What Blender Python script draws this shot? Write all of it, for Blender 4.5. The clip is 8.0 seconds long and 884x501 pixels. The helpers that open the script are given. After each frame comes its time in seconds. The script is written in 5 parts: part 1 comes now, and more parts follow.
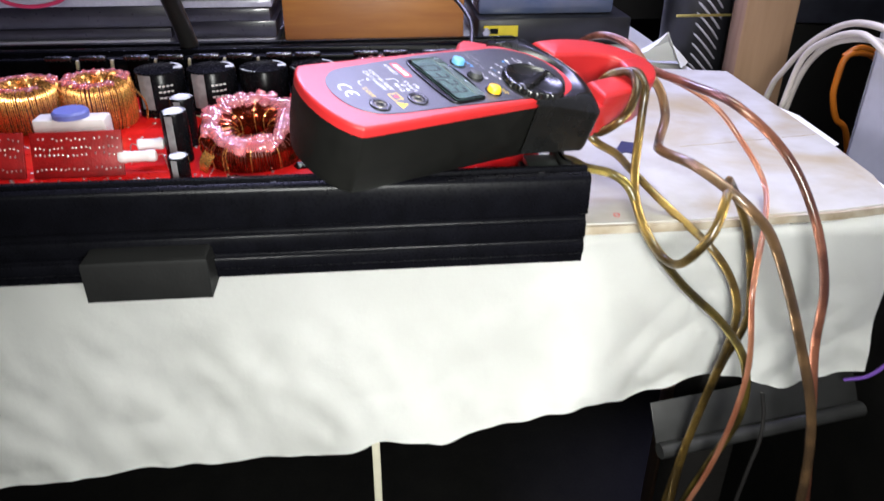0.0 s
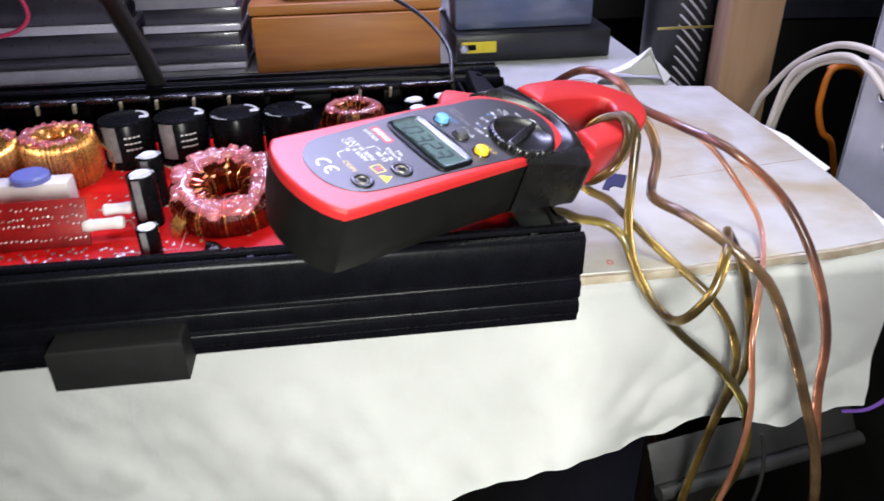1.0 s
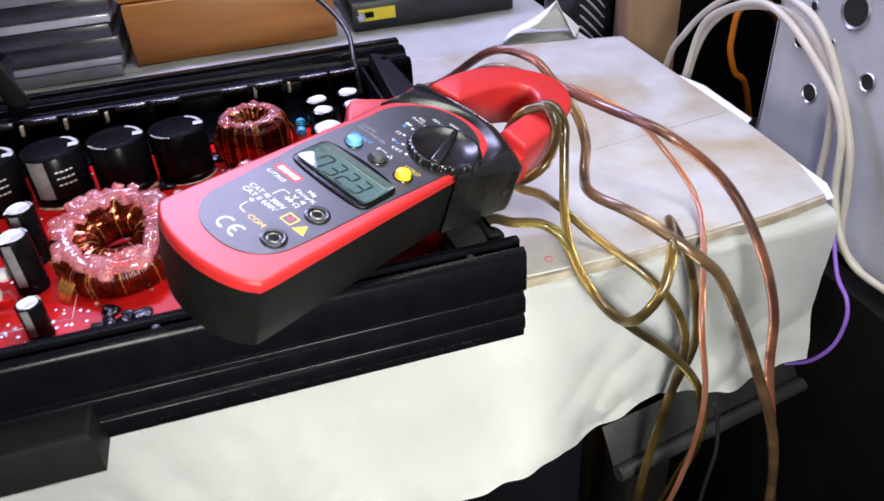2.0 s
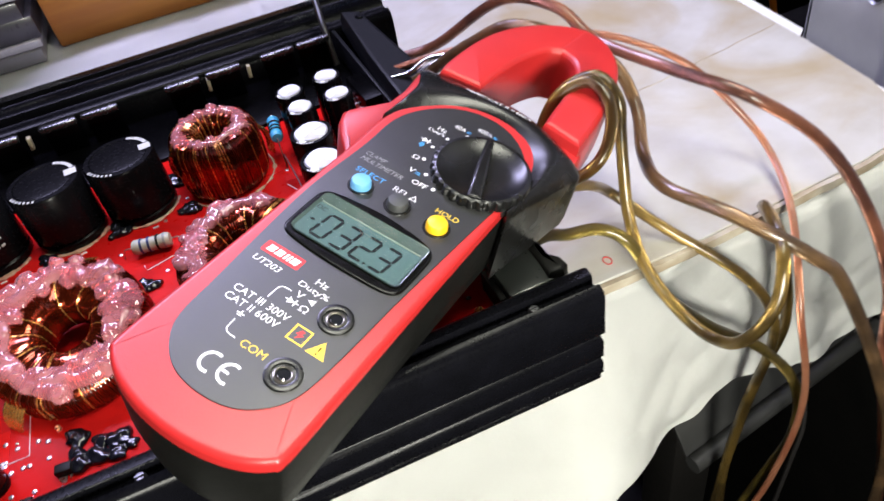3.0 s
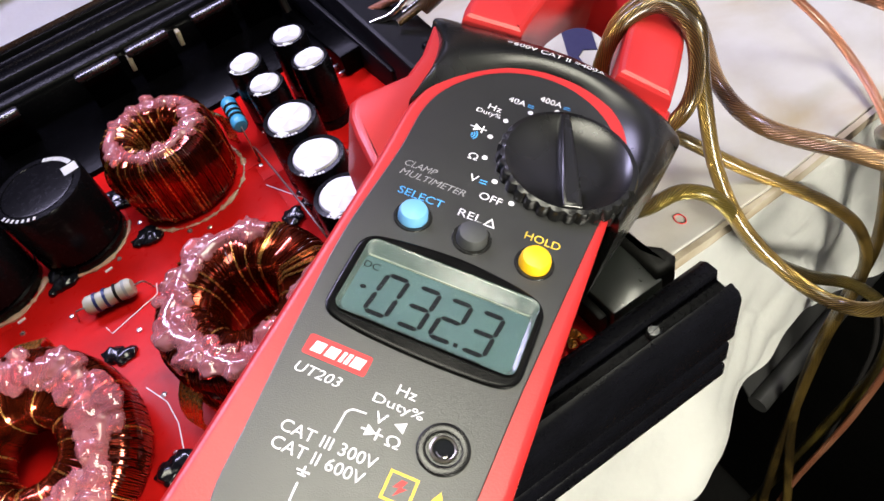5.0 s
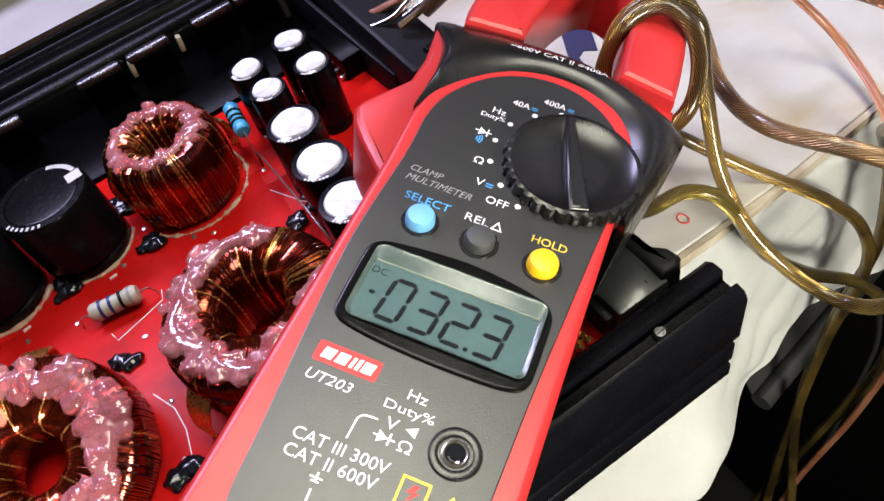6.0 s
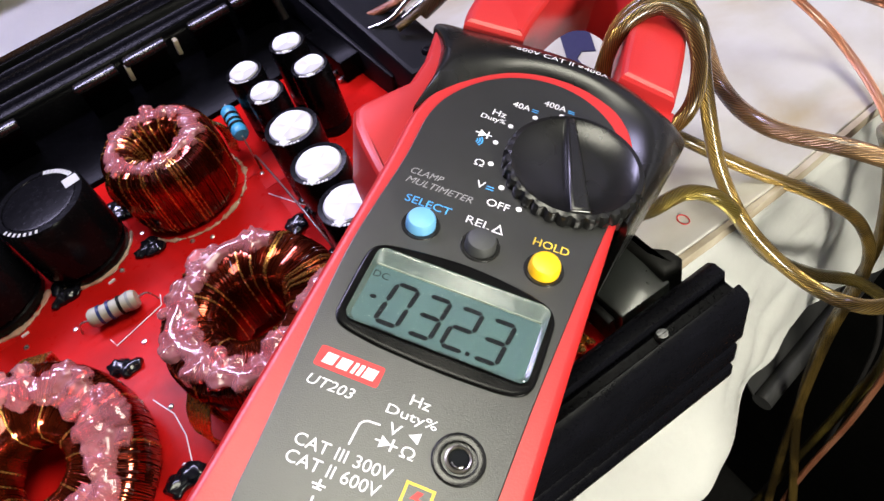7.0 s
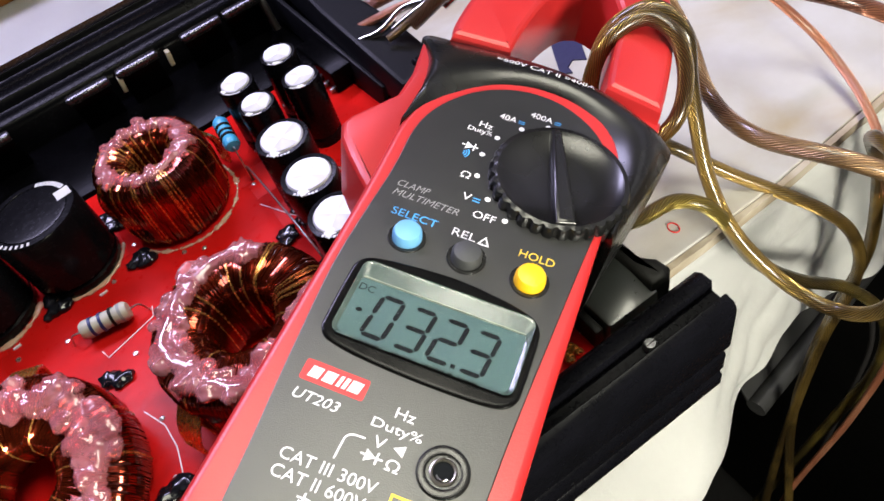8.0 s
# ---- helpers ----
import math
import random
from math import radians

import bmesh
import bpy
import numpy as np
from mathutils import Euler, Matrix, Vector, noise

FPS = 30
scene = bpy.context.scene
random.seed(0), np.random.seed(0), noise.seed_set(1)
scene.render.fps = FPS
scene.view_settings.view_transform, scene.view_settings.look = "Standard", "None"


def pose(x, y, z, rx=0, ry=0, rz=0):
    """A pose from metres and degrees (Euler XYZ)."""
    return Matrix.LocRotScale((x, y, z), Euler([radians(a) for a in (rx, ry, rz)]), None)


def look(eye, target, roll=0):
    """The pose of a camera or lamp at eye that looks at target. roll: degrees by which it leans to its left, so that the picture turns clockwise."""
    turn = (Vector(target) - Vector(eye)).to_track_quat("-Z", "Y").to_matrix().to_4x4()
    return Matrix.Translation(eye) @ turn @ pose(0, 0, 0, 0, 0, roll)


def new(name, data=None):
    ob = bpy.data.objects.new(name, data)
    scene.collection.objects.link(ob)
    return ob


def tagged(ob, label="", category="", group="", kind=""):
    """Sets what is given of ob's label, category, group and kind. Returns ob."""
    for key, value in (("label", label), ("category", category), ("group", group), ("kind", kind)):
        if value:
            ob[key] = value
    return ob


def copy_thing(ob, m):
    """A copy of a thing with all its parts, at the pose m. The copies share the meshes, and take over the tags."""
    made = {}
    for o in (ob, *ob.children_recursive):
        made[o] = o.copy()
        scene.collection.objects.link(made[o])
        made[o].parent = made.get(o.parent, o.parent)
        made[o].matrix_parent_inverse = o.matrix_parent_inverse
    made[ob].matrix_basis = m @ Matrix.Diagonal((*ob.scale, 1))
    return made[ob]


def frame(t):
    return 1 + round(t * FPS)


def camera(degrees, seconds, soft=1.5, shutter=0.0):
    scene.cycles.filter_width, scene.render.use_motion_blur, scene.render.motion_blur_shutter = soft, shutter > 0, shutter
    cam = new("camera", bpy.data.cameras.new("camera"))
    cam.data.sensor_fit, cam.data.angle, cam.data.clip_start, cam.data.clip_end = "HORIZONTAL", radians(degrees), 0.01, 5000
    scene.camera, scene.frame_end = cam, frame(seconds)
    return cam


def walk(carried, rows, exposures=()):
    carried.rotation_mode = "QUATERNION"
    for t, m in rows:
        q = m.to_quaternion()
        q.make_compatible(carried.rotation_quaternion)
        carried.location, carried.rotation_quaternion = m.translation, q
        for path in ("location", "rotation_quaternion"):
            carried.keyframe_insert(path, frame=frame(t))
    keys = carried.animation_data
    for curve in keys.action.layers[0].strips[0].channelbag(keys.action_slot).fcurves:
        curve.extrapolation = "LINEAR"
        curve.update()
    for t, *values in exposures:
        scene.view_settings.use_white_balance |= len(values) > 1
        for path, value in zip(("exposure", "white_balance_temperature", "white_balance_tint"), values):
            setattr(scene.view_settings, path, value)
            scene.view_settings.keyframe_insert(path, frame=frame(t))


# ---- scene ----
from mathutils.bvhtree import BVHTree

EXPOSURES = [(0.0, 0.05, 5850, 12), (1.0, -0.08, 5850, 12), (1.7, -0.14, 5850, 12), (3.0, -0.06, 6200, 10), (3.5, -0.20, 6300, 10), (4.5, -0.08, 6500, 10), (5.8, -0.16, 6450, 10), (8.0, -0.16, 6450, 10)]
cam = camera(61.89, 8.0, shutter=0.5)
PATH = [
    (0, (-0.09484, -0.29437, 0.17564), (-0.06991, -0.03353, 0.02956), 0.20),
    (0.5, (-0.09522, -0.27382, 0.18822), (-0.07285, -0.01305, 0.04160), -0.74),
    (1, (-0.09507, -0.26252, 0.19728), (-0.06227, -0.00500, 0.04693), -0.84),
    (1.5, (-0.09328, -0.24362, 0.21130), (-0.04166, 0.00750, 0.05549), -2.02),
    (1.7, (-0.09119, -0.23715, 0.21200), (-0.03424, 0.00865, 0.04970), -2.67),
    (2.8, (-0.08586, -0.14518, 0.21320), (-0.02718, 0.07426, 0.01723), -9.79),
    (3, (-0.08137, -0.13033, 0.21045), (-0.02466, 0.08286, 0.00714), -11.53),
    (3.5, (-0.08210, -0.10221, 0.20596), (-0.02708, 0.10293, -0.00592), -12.84),
    (4, (-0.08508, -0.08766, 0.20606), (-0.02885, 0.11267, -0.01006), -13.97),
    (4.5, (-0.08321, -0.06588, 0.19811), (-0.02345, 0.11689, -0.03216), -16.48),
    (5.8, (-0.08569, -0.05512, 0.19309), (-0.02822, 0.12383, -0.04074), -19.64),
    (6, (-0.08508, -0.05647, 0.19536), (-0.02481, 0.12222, -0.03796), -18.80),
    (6.5, (-0.08373, -0.05655, 0.19586), (-0.02247, 0.12234, -0.03704), -18.87),
    (7, (-0.08514, -0.05529, 0.19504), (-0.02395, 0.12318, -0.03821), -18.97),
    (7.5, (-0.08488, -0.05571, 0.19509), (-0.02453, 0.12345, -0.03784), -19.28),
    (8, (-0.08257, -0.05634, 0.19596), (-0.01984, 0.12316, -0.03608), -19.07),
]
walk(cam, [(t, look(eye, target, roll)) for t, eye, target, roll in PATH], EXPOSURES)


# ---- small builders ----
def surf(name, col, rough=0.5, metal=0.0, col2=None, var=0.5, scale=60.0, bump=0.1, bscale=400.0, coat=0.0, trans=0.0, sss=0.0, spec=0.5, stretch=None, stain=None):
    """A node material: two colours mixed by coarse and fine noise, uneven gloss, fine relief."""
    m = bpy.data.materials.new(name)
    m.use_nodes = True
    nt = m.node_tree
    b = nt.nodes["Principled BSDF"]
    tc = nt.nodes.new("ShaderNodeTexCoord")
    n1, n2 = nt.nodes.new("ShaderNodeTexNoise"), nt.nodes.new("ShaderNodeTexNoise")
    n1.inputs["Scale"].default_value, n1.inputs["Detail"].default_value = scale, 5
    n2.inputs["Scale"].default_value, n2.inputs["Detail"].default_value = bscale, 4
    where = tc.outputs["Object"]
    if stretch:
        mp = nt.nodes.new("ShaderNodeMapping")
        mp.inputs["Scale"].default_value = stretch
        nt.links.new(where, mp.inputs["Vector"])
        where = mp.outputs["Vector"]
    for n in (n1, n2):
        nt.links.new(where, n.inputs["Vector"])
    ramp = nt.nodes.new("ShaderNodeMapRange")
    ramp.inputs["From Min"].default_value, ramp.inputs["From Max"].default_value = 0.35, 0.7
    ramp.inputs["To Max"].default_value = var
    nt.links.new(n1.outputs["Fac"], ramp.inputs["Value"])
    mix = nt.nodes.new("ShaderNodeMix")
    mix.data_type = "RGBA"
    mix.inputs[6].default_value = (*col, 1)
    mix.inputs[7].default_value = (*(col2 or [c * 0.7 for c in col]), 1)
    nt.links.new(ramp.outputs["Result"], mix.inputs[0])
    colour = mix.outputs[2]
    if stain:
        n3 = nt.nodes.new("ShaderNodeTexNoise")
        n3.inputs["Scale"].default_value, n3.inputs["Detail"].default_value, n3.inputs["Distortion"].default_value = stain[1], 7, 0.8
        nt.links.new(where, n3.inputs["Vector"])
        edge = nt.nodes.new("ShaderNodeMapRange")
        edge.inputs["From Min"].default_value, edge.inputs["From Max"].default_value, edge.inputs["To Max"].default_value = stain[2], stain[3], stain[4]
        nt.links.new(n3.outputs["Fac"], edge.inputs["Value"])
        over = nt.nodes.new("ShaderNodeMix")
        over.data_type = "RGBA"
        over.inputs[7].default_value = (*stain[0], 1)
        nt.links.new(colour, over.inputs[6])
        nt.links.new(edge.outputs["Result"], over.inputs[0])
        colour = over.outputs[2]
    nt.links.new(colour, b.inputs["Base Color"])
    rr = nt.nodes.new("ShaderNodeMapRange")
    rr.inputs["To Min"].default_value, rr.inputs["To Max"].default_value = max(rough - 0.1, 0.02), min(rough + 0.12, 1)
    nt.links.new(n2.outputs["Fac"], rr.inputs["Value"])
    nt.links.new(rr.outputs["Result"], b.inputs["Roughness"])
    b.inputs["Metallic"].default_value = metal
    b.inputs["Coat Weight"].default_value = coat
    b.inputs["Coat Roughness"].default_value = 0.08
    b.inputs["Transmission Weight"].default_value = trans
    b.inputs["Specular IOR Level"].default_value = spec
    if sss:
        b.inputs["Subsurface Weight"].default_value = sss
        b.inputs["Subsurface Radius"].default_value = (0.004, 0.002, 0.002)
        b.inputs["Subsurface Scale"].default_value = 1.0
    if bump:
        bp = nt.nodes.new("ShaderNodeBump")
        bp.inputs["Strength"].default_value, bp.inputs["Distance"].default_value = bump, 0.0004
        nt.links.new(n2.outputs["Fac"], bp.inputs["Height"])
        nt.links.new(bp.outputs["Normal"], b.inputs["Normal"])
    return m


def strand_mat(name, light, dark, metal, turns=3.0, rough=0.3, coat=0.8):
    """Twisted strands under clear insulation: slanted bands along the tube's own u (length) and v (round) coordinates."""
    m = bpy.data.materials.new(name)
    m.use_nodes = True
    nt = m.node_tree
    b = nt.nodes["Principled BSDF"]
    uv = nt.nodes.new("ShaderNodeUVMap")
    sep = nt.nodes.new("ShaderNodeSeparateXYZ")
    nt.links.new(uv.outputs["UV"], sep.inputs[0])
    a = nt.nodes.new("ShaderNodeMath")
    a.operation, a.inputs[1].default_value = "MULTIPLY", 26.0
    nt.links.new(sep.outputs[0], a.inputs[0])
    s = nt.nodes.new("ShaderNodeMath")
    s.operation = "ADD"
    nt.links.new(a.outputs[0], s.inputs[0])
    nt.links.new(sep.outputs[1], s.inputs[1])
    k = nt.nodes.new("ShaderNodeMath")
    k.operation, k.inputs[1].default_value = "MULTIPLY", 2 * math.pi * turns * 7
    nt.links.new(s.outputs[0], k.inputs[0])
    tc = nt.nodes.new("ShaderNodeTexCoord")
    nj = nt.nodes.new("ShaderNodeTexNoise")
    nj.inputs["Scale"].default_value = 130.0
    nt.links.new(tc.outputs["Object"], nj.inputs["Vector"])
    jit = nt.nodes.new("ShaderNodeMath")
    jit.operation, jit.inputs[1].default_value = "MULTIPLY_ADD", 16.0
    nt.links.new(nj.outputs["Fac"], jit.inputs[0])
    nt.links.new(k.outputs[0], jit.inputs[2])
    w = nt.nodes.new("ShaderNodeMath")
    w.operation = "SINE"
    nt.links.new(jit.outputs[0], w.inputs[0])
    n1 = nt.nodes.new("ShaderNodeTexNoise")
    n1.inputs["Scale"].default_value, n1.inputs["Detail"].default_value = 45.0, 4
    nt.links.new(tc.outputs["Object"], n1.inputs["Vector"])
    r = nt.nodes.new("ShaderNodeMapRange")
    r.inputs["From Min"].default_value, r.inputs["From Max"].default_value = 0.38, 0.62
    nt.links.new(n1.outputs["Fac"], r.inputs["Value"])
    mix = nt.nodes.new("ShaderNodeMix")
    mix.data_type = "RGBA"
    mix.inputs[6].default_value, mix.inputs[7].default_value = (*light, 1), (*dark, 1)
    lay = nt.nodes.new("ShaderNodeMath")
    lay.operation, lay.use_clamp, lay.inputs[1].default_value = "MULTIPLY_ADD", True, 0.35
    nt.links.new(w.outputs[0], lay.inputs[0])
    nt.links.new(r.outputs["Result"], lay.inputs[2])
    nt.links.new(lay.outputs[0], mix.inputs[0])
    nt.links.new(mix.outputs[2], b.inputs["Base Color"])
    bp = nt.nodes.new("ShaderNodeBump")
    bp.inputs["Strength"].default_value, bp.inputs["Distance"].default_value = 0.7, 0.0004
    nt.links.new(w.outputs[0], bp.inputs["Height"])
    nt.links.new(bp.outputs["Normal"], b.inputs["Normal"])
    b.inputs["Metallic"].default_value, b.inputs["Roughness"].default_value = metal, rough
    b.inputs["Coat Weight"].default_value, b.inputs["Coat Roughness"].default_value = coat, 0.2
    return m


def mesh_object(name, bm, material, smooth=35):
    me = bpy.data.meshes.new(name)
    bm.to_mesh(me)
    bm.free()
    me.materials.append(material)
    if smooth:
        me.polygons.foreach_set("use_smooth", [True] * len(me.polygons))
        me.set_sharp_from_angle(angle=radians(smooth))
    return new(name, me)


def part(name, bm, material, parent, label="", smooth=35):
    ob = mesh_object(name, bm, material, smooth)
    ob.parent = parent
    return tagged(ob, label)


def thing(name, m, label, category, group="", kind=""):
    ob = new(name)
    ob.empty_display_size = 0.01
    ob.matrix_basis = m
    return tagged(ob, label, category, group, kind)


def box(bm, lo, hi, bevel=0.0, m=None, seg=2):
    c = [(a + b) / 2 for a, b in zip(lo, hi)]
    s = [b - a for a, b in zip(lo, hi)]
    r = bmesh.ops.create_cube(bm, size=1.0, matrix=(m or Matrix()) @ Matrix.Translation(c) @ Matrix.Diagonal((*s, 1)))
    if bevel:
        es = list({e for v in r["verts"] for e in v.link_edges})
        bmesh.ops.bevel(bm, geom=es, offset=bevel, segments=seg, affect="EDGES", profile=0.5)
    return bm


def lathe(bm, profile, seg=32, m=None):
    """A profile of (r, z) turned round z."""
    m = m or Matrix()
    rings = []
    for r, z in profile:
        if r < 1e-7:
            rings.append([bm.verts.new(m @ Vector((0, 0, z)))])
        else:
            rings.append([bm.verts.new(m @ Vector((r * math.cos(a), r * math.sin(a), z))) for a in (2 * math.pi * i / seg for i in range(seg))])
    for a, b in zip(rings, rings[1:]):
        for i in range(seg):
            j = (i + 1) % seg
            if len(a) == 1 and len(b) > 1:
                bm.faces.new((a[0], b[j], b[i]))
            elif len(b) == 1 and len(a) > 1:
                bm.faces.new((a[i], a[j], b[0]))
            elif len(a) > 1:
                bm.faces.new((a[i], a[j], b[j], b[i]))
    bmesh.ops.recalc_face_normals(bm, faces=bm.faces)
    return bm


def slab(bm, outline, z0, z1, bevel=0.0, seg=2, m=None, inset=True):
    """An outline (x, y) raised from z0 to z1, its upper rim rounded."""
    m = m or Matrix()
    lo = [bm.verts.new((x, y, z0)) for x, y in outline]
    hi = [bm.verts.new((x, y, z1)) for x, y in outline]
    n = len(outline)
    bm.faces.new(lo[::-1])
    top = bm.faces.new(hi)
    for i in range(n):
        bm.faces.new((lo[i], lo[(i + 1) % n], hi[(i + 1) % n], hi[i]))
    bmesh.ops.recalc_face_normals(bm, faces=bm.faces)
    if bevel:
        bmesh.ops.bevel(bm, geom=list(top.edges), offset=bevel, segments=seg, affect="EDGES", profile=0.5)
        if not inset:
            return bm
        flat = max((f for f in bm.faces if f.normal.z > 0.99), key=lambda f: f.calc_area())
        bmesh.ops.inset_individual(bm, faces=[flat], thickness=bevel * 0.25)
    if m != Matrix():
        bmesh.ops.transform(bm, matrix=m, verts=bm.verts)
    return bm


def plateau(bm, outline, z0, z1, r, steps=4):
    """An outline raised from z0 to z1 with a rounded upper rim, its rings set inward along the outline's own normals."""
    n = len(outline)
    area2 = sum(outline[i][0] * outline[(i + 1) % n][1] - outline[(i + 1) % n][0] * outline[i][1] for i in range(n))
    sgn = 1 if area2 > 0 else -1
    nor = []
    for i in range(n):
        (ax, ay), (cx_, cy_) = outline[i - 1], outline[(i + 1) % n]
        d_ = Vector((cx_ - ax, cy_ - ay)).normalized()
        nor.append((-d_.y * sgn, d_.x * sgn))
    levels = [(0.0, z0), (0.0, z1 - r)]
    levels += [(r * (1 - math.cos(a)), z1 - r + r * math.sin(a)) for a in (math.pi / 2 * k / steps for k in range(1, steps + 1))]
    levels += [(r * 1.15, z1)]
    rings = [[bm.verts.new((x + nx * o, y + ny * o, z)) for (x, y), (nx, ny) in zip(outline, nor)] for o, z in levels]
    for a, c in zip(rings, rings[1:]):
        for i in range(n):
            bm.faces.new((a[i], a[(i + 1) % n], c[(i + 1) % n], c[i]))
    bm.faces.new(rings[0][::-1])
    mid = Vector((sum(v.co.x for v in rings[-1]) / n, sum(v.co.y for v in rings[-1]) / n, z1))
    last = rings[-1]
    for k in (0.6, 0.25):
        inner_ = [bm.verts.new(mid + (v.co - mid) * k) for v in rings[-1]]
        for i in range(n):
            bm.faces.new((last[i], last[(i + 1) % n], inner_[(i + 1) % n], inner_[i]))
        last = inner_
    hub = bm.verts.new(mid)
    for i in range(n):
        bm.faces.new((last[i], last[(i + 1) % n], hub))
    bmesh.ops.recalc_face_normals(bm, faces=bm.faces)
    return bm


def melt(ob, voxel, smooth=3):
    """Run separate drops together into one soft lump."""
    r = ob.modifiers.new("merge", "REMESH")
    r.mode, r.voxel_size, r.use_smooth_shade = "VOXEL", voxel, True
    q = ob.modifiers.new("soften", "SMOOTH")
    q.factor, q.iterations = 0.5, smooth
    return ob


def spline(points, step=6, closed=False):
    """Catmull-Rom through the points."""
    p = [Vector(q) for q in points]
    n = len(p)
    out = []
    for i in range(n if closed else n - 1):
        if closed:
            a, b, c, d = p[i - 1], p[i], p[(i + 1) % n], p[(i + 2) % n]
        else:
            b, c = p[i], p[i + 1]
            a = p[i - 1] if i else b * 2 - c
            d = p[i + 2] if i + 2 < n else c * 2 - b
        for k in range(step):
            t = k / step
            out.append(0.5 * (2 * b + (c - a) * t + (2 * a - 5 * b + 4 * c - d) * t * t + (3 * b - a - 3 * c + d) * t**3))
    if not closed:
        out.append(p[-1])
    return out


def tube(bm, points, r, seg=10, closed=False, caps=True, taper=None):
    """A tube along points, with u in metres along it and v round it."""
    uv = bm.loops.layers.uv.verify()
    n = len(points)
    rings, dist, ref = [], [0.0], None
    for i, q in enumerate(points):
        t = (points[(i + 1) % n] - points[i - 1]) if closed else (points[min(i + 1, n - 1)] - points[max(i - 1, 0)])
        t.normalize()
        ref = (ref - t * ref.dot(t)) if ref is not None else t.orthogonal()
        ref.normalize()
        side = t.cross(ref)
        rad = r * (taper(i / max(n - 1, 1)) if taper else 1)
        rings.append([bm.verts.new(q + rad * (math.cos(a) * ref + math.sin(a) * side)) for a in (2 * math.pi * k / seg for k in range(seg))])
        if i:
            dist.append(dist[-1] + (q - points[i - 1]).length)
    for i in range(n if closed else n - 1):
        a, b = rings[i], rings[(i + 1) % n]
        d0, d1 = dist[i], dist[i + 1] if i + 1 < n else dist[i] + 0.001
        for k in range(seg):
            f = bm.faces.new((a[k], a[(k + 1) % seg], b[(k + 1) % seg], b[k]))
            for loop, c in zip(f.loops, ((d0, k / seg), (d0, (k + 1) / seg), (d1, (k + 1) / seg), (d1, k / seg))):
                loop[uv].uv = c
    if caps and not closed:
        bm.faces.new(rings[0][::-1])
        bm.faces.new(rings[-1])
    return bm


def rounded(x0, y0, x1, y1, r, seg=5):
    """The outline of a rectangle with round corners."""
    out = []
    for cx, cy, a0 in ((x1 - r, y1 - r, 0), (x0 + r, y1 - r, 90), (x0 + r, y0 + r, 180), (x1 - r, y0 + r, 270)):
        out += [(cx + r * math.cos(radians(a0 + 90 * k / seg)), cy + r * math.sin(radians(a0 + 90 * k / seg))) for k in range(seg + 1)]
    return out


def blob(bm, c, r, squash=(1, 1, 1), rough=0.25, sub=2):
    v = bmesh.ops.create_icosphere(bm, subdivisions=sub, radius=1.0)["verts"]
    off = Vector(c) * 90
    for q in v:
        k = 1 + rough * noise.noise(q.co * 1.6 + off)
        q.co = Vector((q.co.x * squash[0], q.co.y * squash[1], q.co.z * squash[2])) * r * k + Vector(c)
    return bm


def mm(*pts):
    return [tuple(v / 1000 for v in p) for p in pts]


# ---- light ----
world = bpy.data.worlds.new("world")
scene.world = world
world.use_nodes = True
world.node_tree.nodes["Background"].inputs["Color"].default_value = (0.5, 0.48, 0.6, 1)
world.node_tree.nodes["Background"].inputs["Strength"].default_value = 0.012


def area(name, eye, target, size, watts, col):
    d = bpy.data.lights.new(name, "AREA")
    d.shape, d.size, d.size_y, d.energy, d.color = "RECTANGLE", size[0], size[1], watts, col
    ob = new(name, d)
    ob.matrix_world = look(eye, target)
    return ob


# a cool unseen tube lamp over the bench back, then two added fill lights
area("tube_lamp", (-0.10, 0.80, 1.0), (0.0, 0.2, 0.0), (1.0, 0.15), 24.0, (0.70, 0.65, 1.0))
# added warm fill overhead, placed for the sheen on the meter's lower front
area("overhead_sheen_fill", (0.085, 0.0, 0.56), (-0.06, 0.03, 0.05), (0.24, 0.24), 3.0, (1.0, 0.97, 0.80))
# small added fill before the bench, fixed in place of the camera's own light
d = bpy.data.lights.new("front_fill", "SPOT")
d.energy, d.color, d.spot_size, d.spot_blend, d.shadow_soft_size = 19.0, (1.0, 0.965, 0.82), radians(88), 1.0, 0.06
new("front_fill", d).matrix_world = look((-0.065, -0.36, 0.165), (-0.050, 0.02, -0.085))

# ---- materials ----
BLACK_ALU = surf("black_anodised", (0.0025, 0.0025, 0.0035), 0.28, 0.0, (0.004, 0.004, 0.006), 0.6, 90, 0.05, 900, spec=0.11)
DEEP_BLACK = surf("deep_black", (0.0008, 0.0008, 0.001), 0.22, 0.0, (0.002, 0.002, 0.0025), 0.6, 90, 0.05, 900, spec=0.03)
# the front rail's black again, with the back side's shade put into the colour
BACK_ALU = surf("shaded_rail_black", (0.0012, 0.0012, 0.0016), 0.24, 0.0, (0.0025, 0.0025, 0.0035), 0.6, 90, 0.05, 900, spec=0.05)
DARK_PLASTIC = surf("dark_plastic", (0.006, 0.006, 0.0055), 0.45, 0.0, (0.010, 0.010, 0.009), 0.5, 120, 0.25, 2500, spec=0.14)
RED_PLASTIC = surf("red_plastic", (0.46, 0.020, 0.020), 0.36, 0.0, (0.41, 0.017, 0.019), 0.5, 80, 0.08, 2000, spec=0.6)
GREY_INLAY = surf("grey_inlay", (0.012, 0.0125, 0.0122), 0.33, 0.0, (0.017, 0.017, 0.0165), 0.5, 150, 0.15, 4000, spec=0.8)
KNOB_BLACK = surf("knob_black", (0.006, 0.006, 0.006), 0.26, 0.0, (0.010, 0.010, 0.010), 0.5, 150, 0.0, 45, spec=0.5)
